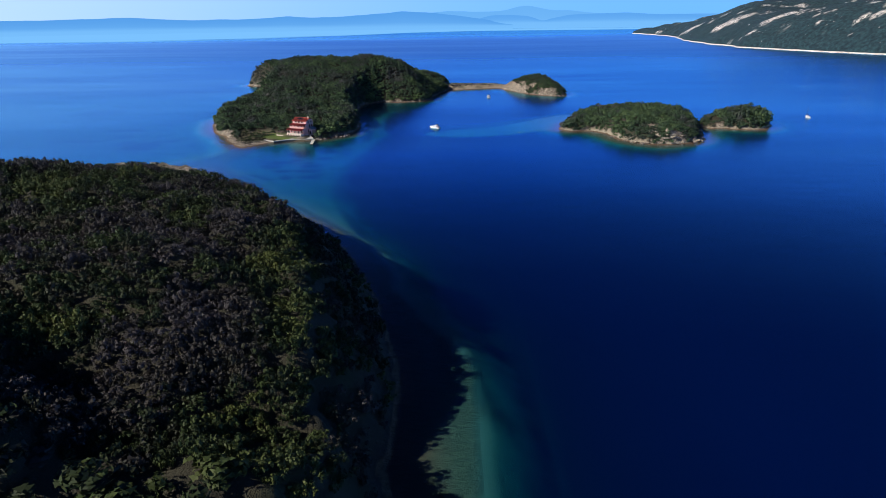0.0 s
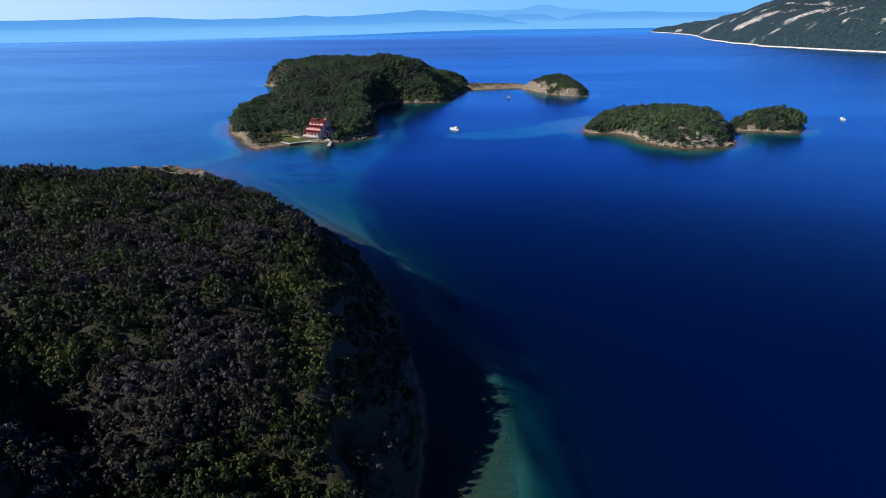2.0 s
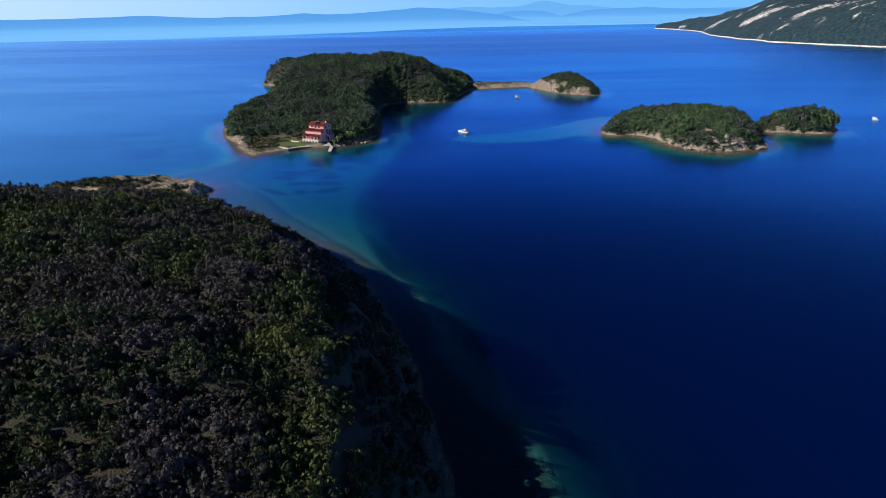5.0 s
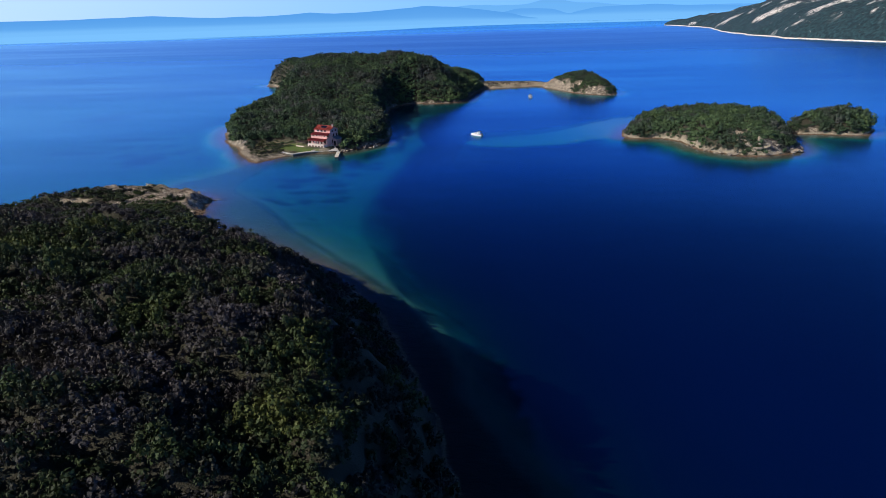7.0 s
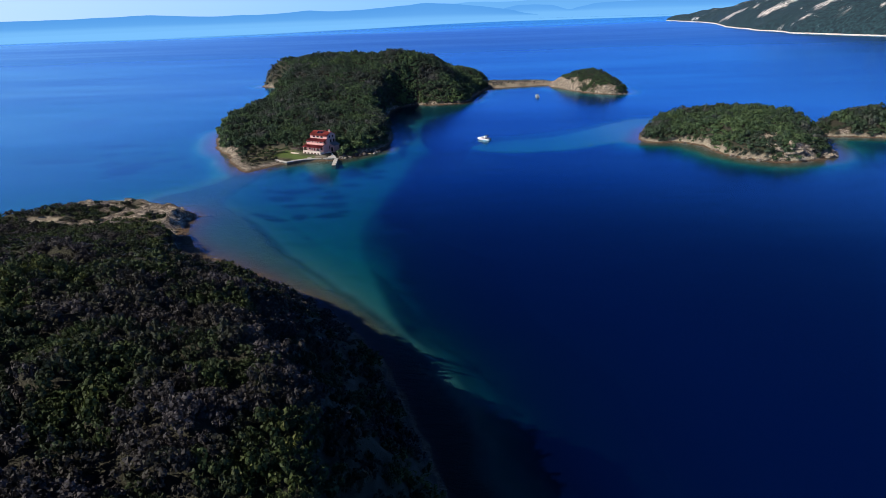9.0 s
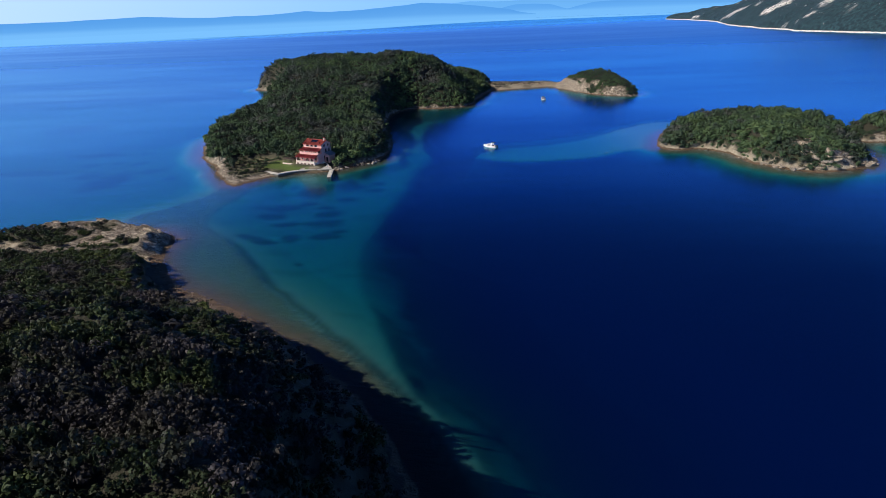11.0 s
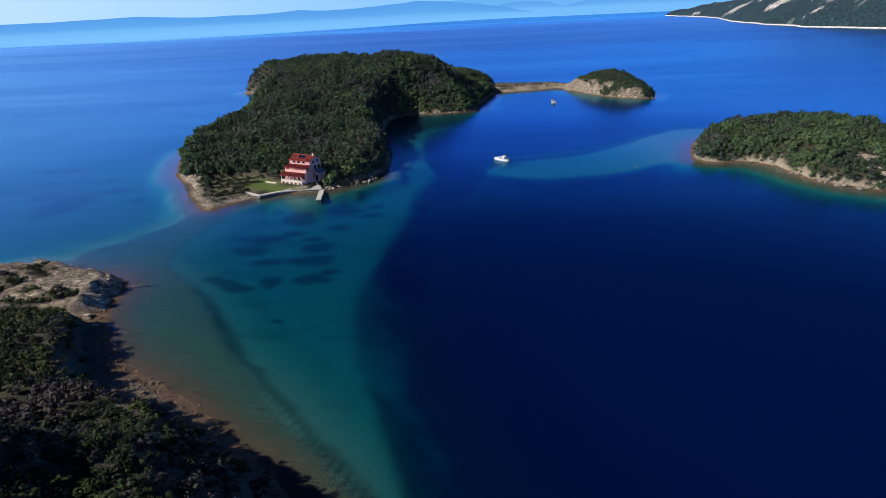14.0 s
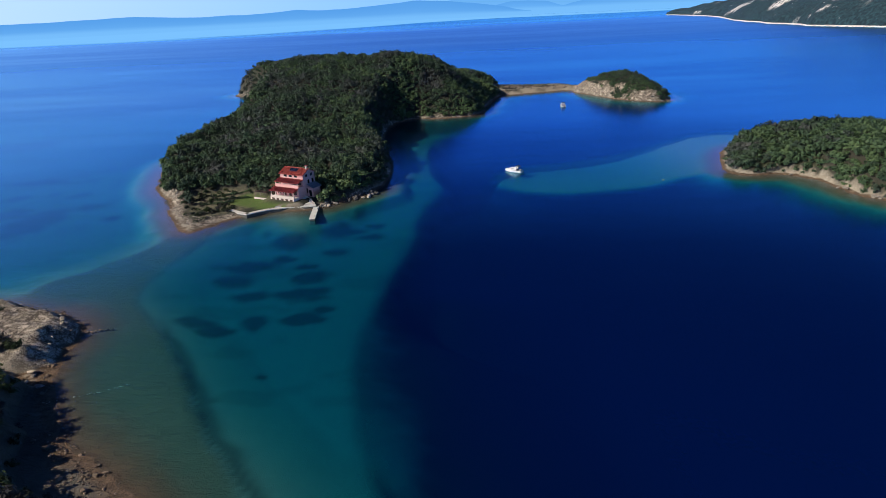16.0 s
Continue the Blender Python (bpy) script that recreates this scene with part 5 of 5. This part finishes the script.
def shrub_thing(seed, x, y, tall, wide, tint, label):
    """A single bush that stands out above the scrub."""
    bush = thing("shrub", pose(x, y, ground_at(x, y)), label, "shrub", "tall shrubs above the cove")
    stems = bmesh.new()
    for k in range(5):
        tube(stems, (0, 0, -0.3), (math.cos(k * 1.3) * wide * 0.5, math.sin(k * 1.3) * wide * 0.5, tall * 0.7), 0.06, 0.02, 5)
    part("stems", stems, BARK, bush, "thin grey stems")
    shape = crown(320, 0.11, seed, 16, 1.0, (0.24, 0.40)) * np.array([wide, wide, tall * 0.7])
    shape[:, 2] += tall * 0.3
    me = quads_mesh("crown", shape, 3, dict(tint=np.full(len(shape), tint)))
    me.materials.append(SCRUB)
    new("crown", me).parent = bush
    return bush


shrub_thing(610, -79.5, 210.5, 2.8, 2.0, 0.0, "leafless lilac-grey shrub above the cove")
shrub_thing(611, -75.0, 206.0, 2.4, 1.7, 0.85, "yellow-green shrub above the cove")
shrub_thing(612, -72.0, 203.0, 2.0, 1.4, 0.62, "green shrub above the cove")
shrub_thing(613, -67.0, 199.5, 1.9, 1.4, 0.35, "dull green shrub on the slope above the cove")
palm = thing("palm", pose(-97.2, 381.2, ground_at(-97.2, 381.2) - 0.1), "small dry palm beside the house", "palm tree")
part("trunk", tube(bmesh.new(), (0, 0, -0.3), (0.1, 0, 2.4), 0.22, 0.16, 8), BARK, palm)
FROND = plain("dry_frond", (0.14, 0.11, 0.05), 0.7, 0.3)
for k in range(14):
    a, bm = k * 2.4, bmesh.new()
    prev = None
    for j in range(6):
        t = j / 5
        r_, z_ = 1.7 * t, 2.4 + 0.9 * math.sin(t * 2.4) - 0.6 * t * t * (1 + 0.3 * (k % 3))
        c, w = Vector((math.cos(a) * r_ + 0.1, math.sin(a) * r_, z_)), 0.22 * math.sin(0.35 + 2.6 * t)
        s = Vector((-math.sin(a), math.cos(a), -0.25)) * w
        now = (bm.verts.new(c - s), bm.verts.new(c + Vector((0, 0, 0.06))), bm.verts.new(c + s))
        if prev:
            bm.faces.new((prev[0], prev[1], now[1], now[0]))
            bm.faces.new((prev[1], prev[2], now[2], now[1]))
        prev = now
    part("frond", bm, FROND, palm)


# ---- rocks ----
def rock_mesh(name, seed, mat, flat=0.6):
    r = random.Random(seed)
    bm = bmesh.new()
    bmesh.ops.create_icosphere(bm, subdivisions=2, radius=1.0)
    for v in bm.verts:
        k = 1 + 0.45 * (noise.noise(v.co * 1.1 + Vector((seed, 0, 0)))) + 0.2 * noise.noise(v.co * 2.7 + Vector((0, seed, 0)))
        v.co *= k
    for _ in range(13):
        face, depth = Vector((r.gauss(0, 1), r.gauss(0, 1), r.gauss(0, 0.9))).normalized(), r.uniform(0.42, 0.7)
        for v in bm.verts:
            over = v.co.dot(face) - depth
            if over > 0:
                v.co -= face * over
    for v in bm.verts:
        v.co = Vector((v.co.x * 1.3, v.co.y * 0.9, v.co.z * flat * 1.1))
    me = bpy.data.meshes.new(name)
    bm.to_mesh(me)
    bm.free()
    me.materials.append(mat)
    return me


brown_rocks = [rock_mesh("rock", 10 + k, SHORE_ROCK, 0.55) for k in range(5)]
dark_rocks = [rock_mesh("rock", 50 + k, DARK_ROCK, 0.7) for k in range(5)]
pale_rocks = [rock_mesh("rock", 30 + k, PALE_ROCK, 0.45) for k in range(5)]
rk = np.random.RandomState(9)


def lay_rocks(spots, label, group, loose=True, mat=PALE_ROCK):
    """Rocks (kind of mesh, x, y, size, sink) on the ground: single things, or one joined mesh."""
    x, y = np.array([s[1] for s in spots], float), np.array([s[2] for s in spots], float)
    z = ground_height(x, y)[0]
    poses = []
    for (meshes, px, py, size, sink), pz in zip(spots, z):
        turn = Euler((rk.uniform(-0.3, 0.3), rk.uniform(-0.3, 0.3), rk.uniform(0, 6.3)))
        poses.append((meshes[rk.randint(len(meshes))], Matrix.LocRotScale((px, py, pz + size * (0.5 - sink) * 0.5), turn, Vector((size, size, size)) * 0.5)))
    if loose:
        for me, m in poses:
            tagged(new("rock", me), label, "rock", group).matrix_world = m
        return
    corners = []
    for me, m in poses:
        idx = np.zeros(len(me.loops), np.int32)
        me.loops.foreach_get("vertex_index", idx)
        co = np.zeros(len(me.vertices) * 3)
        me.vertices.foreach_get("co", co)
        full = np.array(m)
        corners.append(co.reshape(-1, 3)[idx] @ full[:3, :3].T + full[:3, 3])
    joined = quads_mesh("boulders", np.concatenate(corners), 3, {})
    joined.materials.append(mat)
    tagged(new("boulders", joined), label, "rocks", kind="stuff")


lay_rocks([(pale_rocks, -88, 142.6, 2.4, 0.1), (pale_rocks, -86.4, 142.2, 1.5, 0.1)], "pale limestone slab bare among the scrub on the hill", "hilltop slabs")
lay_rocks([(brown_rocks, x, y, s, 0.25) for x, y, s in ((-98.5, 245, 1.3), (-95.3, 243.3, 1.5), (-88.7, 235.7, 1.6), (-85.2, 237.1, 1.0), (-84, 237.3, 1.2), (-82.9, 238, 1.1), (-89.3, 242, 0.9),
                                                       (-83.5, 233.5, 1.4), (-104, 252, 1.0))], "brown boulder on the pebble beach of the cove", "beach boulders")
spots = []
for t in rk.uniform(0, 1, 80):
    spots.append((brown_rocks, -100 + 28 * t + rk.normal(0, 1.3), 249 - 23 * t + rk.normal(0, 1.6), rk.uniform(0.3, 0.75), 0.3))
lay_rocks(spots, "small brown stone on the pebble beach of the cove", "beach stones")
lay_rocks([(pale_rocks, -104 + 11.5 * t + rk.normal(0, 0.12), 256 + 7.6 * t + rk.normal(0, 0.15), rk.uniform(0.3, 0.55), 0.3) for t in np.linspace(0, 1, 26)],
          "pale stone in a line under shallow water", "line of stones")
lay_rocks([(brown_rocks, -113.5 + 7 * t + rk.normal(0, 0.2), 281.2 + 3.4 * t + rk.normal(0, 0.2), rk.uniform(0.6, 1.1), 0.0) for t in np.linspace(0, 1, 14)],
          "dark stone of a sunken wall off the point", "sunken wall stones")
px, py = rk.uniform(-172, -106, 1800), rk.uniform(258, 310, 1800)
_, pin, _ = relief(px, py)
rim = np.nonzero((pin > -0.6) & (pin < 6))[0]
lay_rocks([(pale_rocks if pin[i] > 2.4 else brown_rocks, px[i], py[i], rk.uniform(0.35, 1.0 + 0.25 * max(0.0, pin[i])), 0.35) for i in rim[:90]], "weathered limestone block on the rocky point", "blocks of the point")
lay_rocks([(brown_rocks, px[i], py[i], rk.uniform(0.3, 0.9), 0.35) for i in rim[90:260] if pin[i] < 3], "brown rubble along the rim of the rocky point", "", False, SHORE_ROCK)
lay_rocks([(dark_rocks if k % 4 else pale_rocks, -78 + 17 * t + rk.normal(0, 1.0), 371.0 + 15 * t + rk.normal(0, 1.1), rk.uniform(0.9, 2.6), 0.3) for k, t in enumerate(rk.uniform(0, 1, 58))],
          "grey boulder on the shore beside the jetty", "boulders beside the jetty")
far = [(pale_rocks, -118 - 26 * t + rk.normal(0, 1.2), 352 + 41 * t + rk.normal(0, 1.2), rk.uniform(0.5, 1.3), 0.3) for t in rk.uniform(0, 1, 60)] + [(pale_rocks, -108 - 16 * t + rk.normal(0, 1.0), 354 + 8 * t + rk.normal(0, 2.2), rk.uniform(0.4, 1.0), 0.3) for t in rk.uniform(0, 1, 70)]
dry = relief(np.array([f[1] for f in far]), np.array([f[2] for f in far]))[1]
far = [f for f, d in zip(far, dry) if d > 0.6]
lay_rocks(far, "pale boulders along the island's south shore", "", False)
far = []
for k, t in enumerate(rk.uniform(0, 1, 150)):
    a, b = (((99, 357), (110, 346)), ((110, 346), (141, 352)), ((141, 352), (150, 366)), ((150, 366), (157, 388)), ((88, 392), (97, 368)))[k % 5]
    far.append((pale_rocks, a[0] + (b[0] - a[0]) * t + rk.normal(0, 1.4), a[1] + (b[1] - a[1]) * t + 1 + rk.normal(0, 1.3), rk.uniform(1.2, 3.6), 0.3))
far += [(pale_rocks, 140 + rk.normal(0, 5.0), 352 + rk.normal(0, 2.2), 1.0 + 4.2 * rk.uniform(0, 1) ** 2.5, 0.4) for _ in range(40)]
far += [(pale_rocks, 119 + rk.normal(0, 2.8), 358 + rk.normal(0, 4.6), rk.uniform(1.6, 5.0), 0.35) for _ in range(60)] + [(pale_rocks, 127 + 11 * t, 383.3 + 1.7 * t + rk.normal(0, 0.3), rk.uniform(0.9, 1.6), 0.3) for t in rk.uniform(0, 1, 16)]
far = [f for f, d in zip(far, relief(np.array([f[1] for f in far]), np.array([f[2] for f in far]))[1]) if d > 0.4]
lay_rocks(far, "pale limestone boulders on the long islet's shore", "", False)
lay_rocks([(pale_rocks, 66 + 42 * t + rk.normal(0, 2), 614 - 36 * min(1, t * 1.3) + rk.normal(0, 2), rk.uniform(1.0, 3.0), 0.3) for t in rk.uniform(0, 1, 60)],
          "pale limestone boulders below the rocky islet", "", False)
shoal_rock = tagged(new("rock", pale_rocks[2]), "small pale rock breaking the surface over the shoal", "rock")
shoal_rock.matrix_world = Matrix.LocRotScale((44, 389, 0.05), None, Vector((0.7, 0.7, 0.5)))
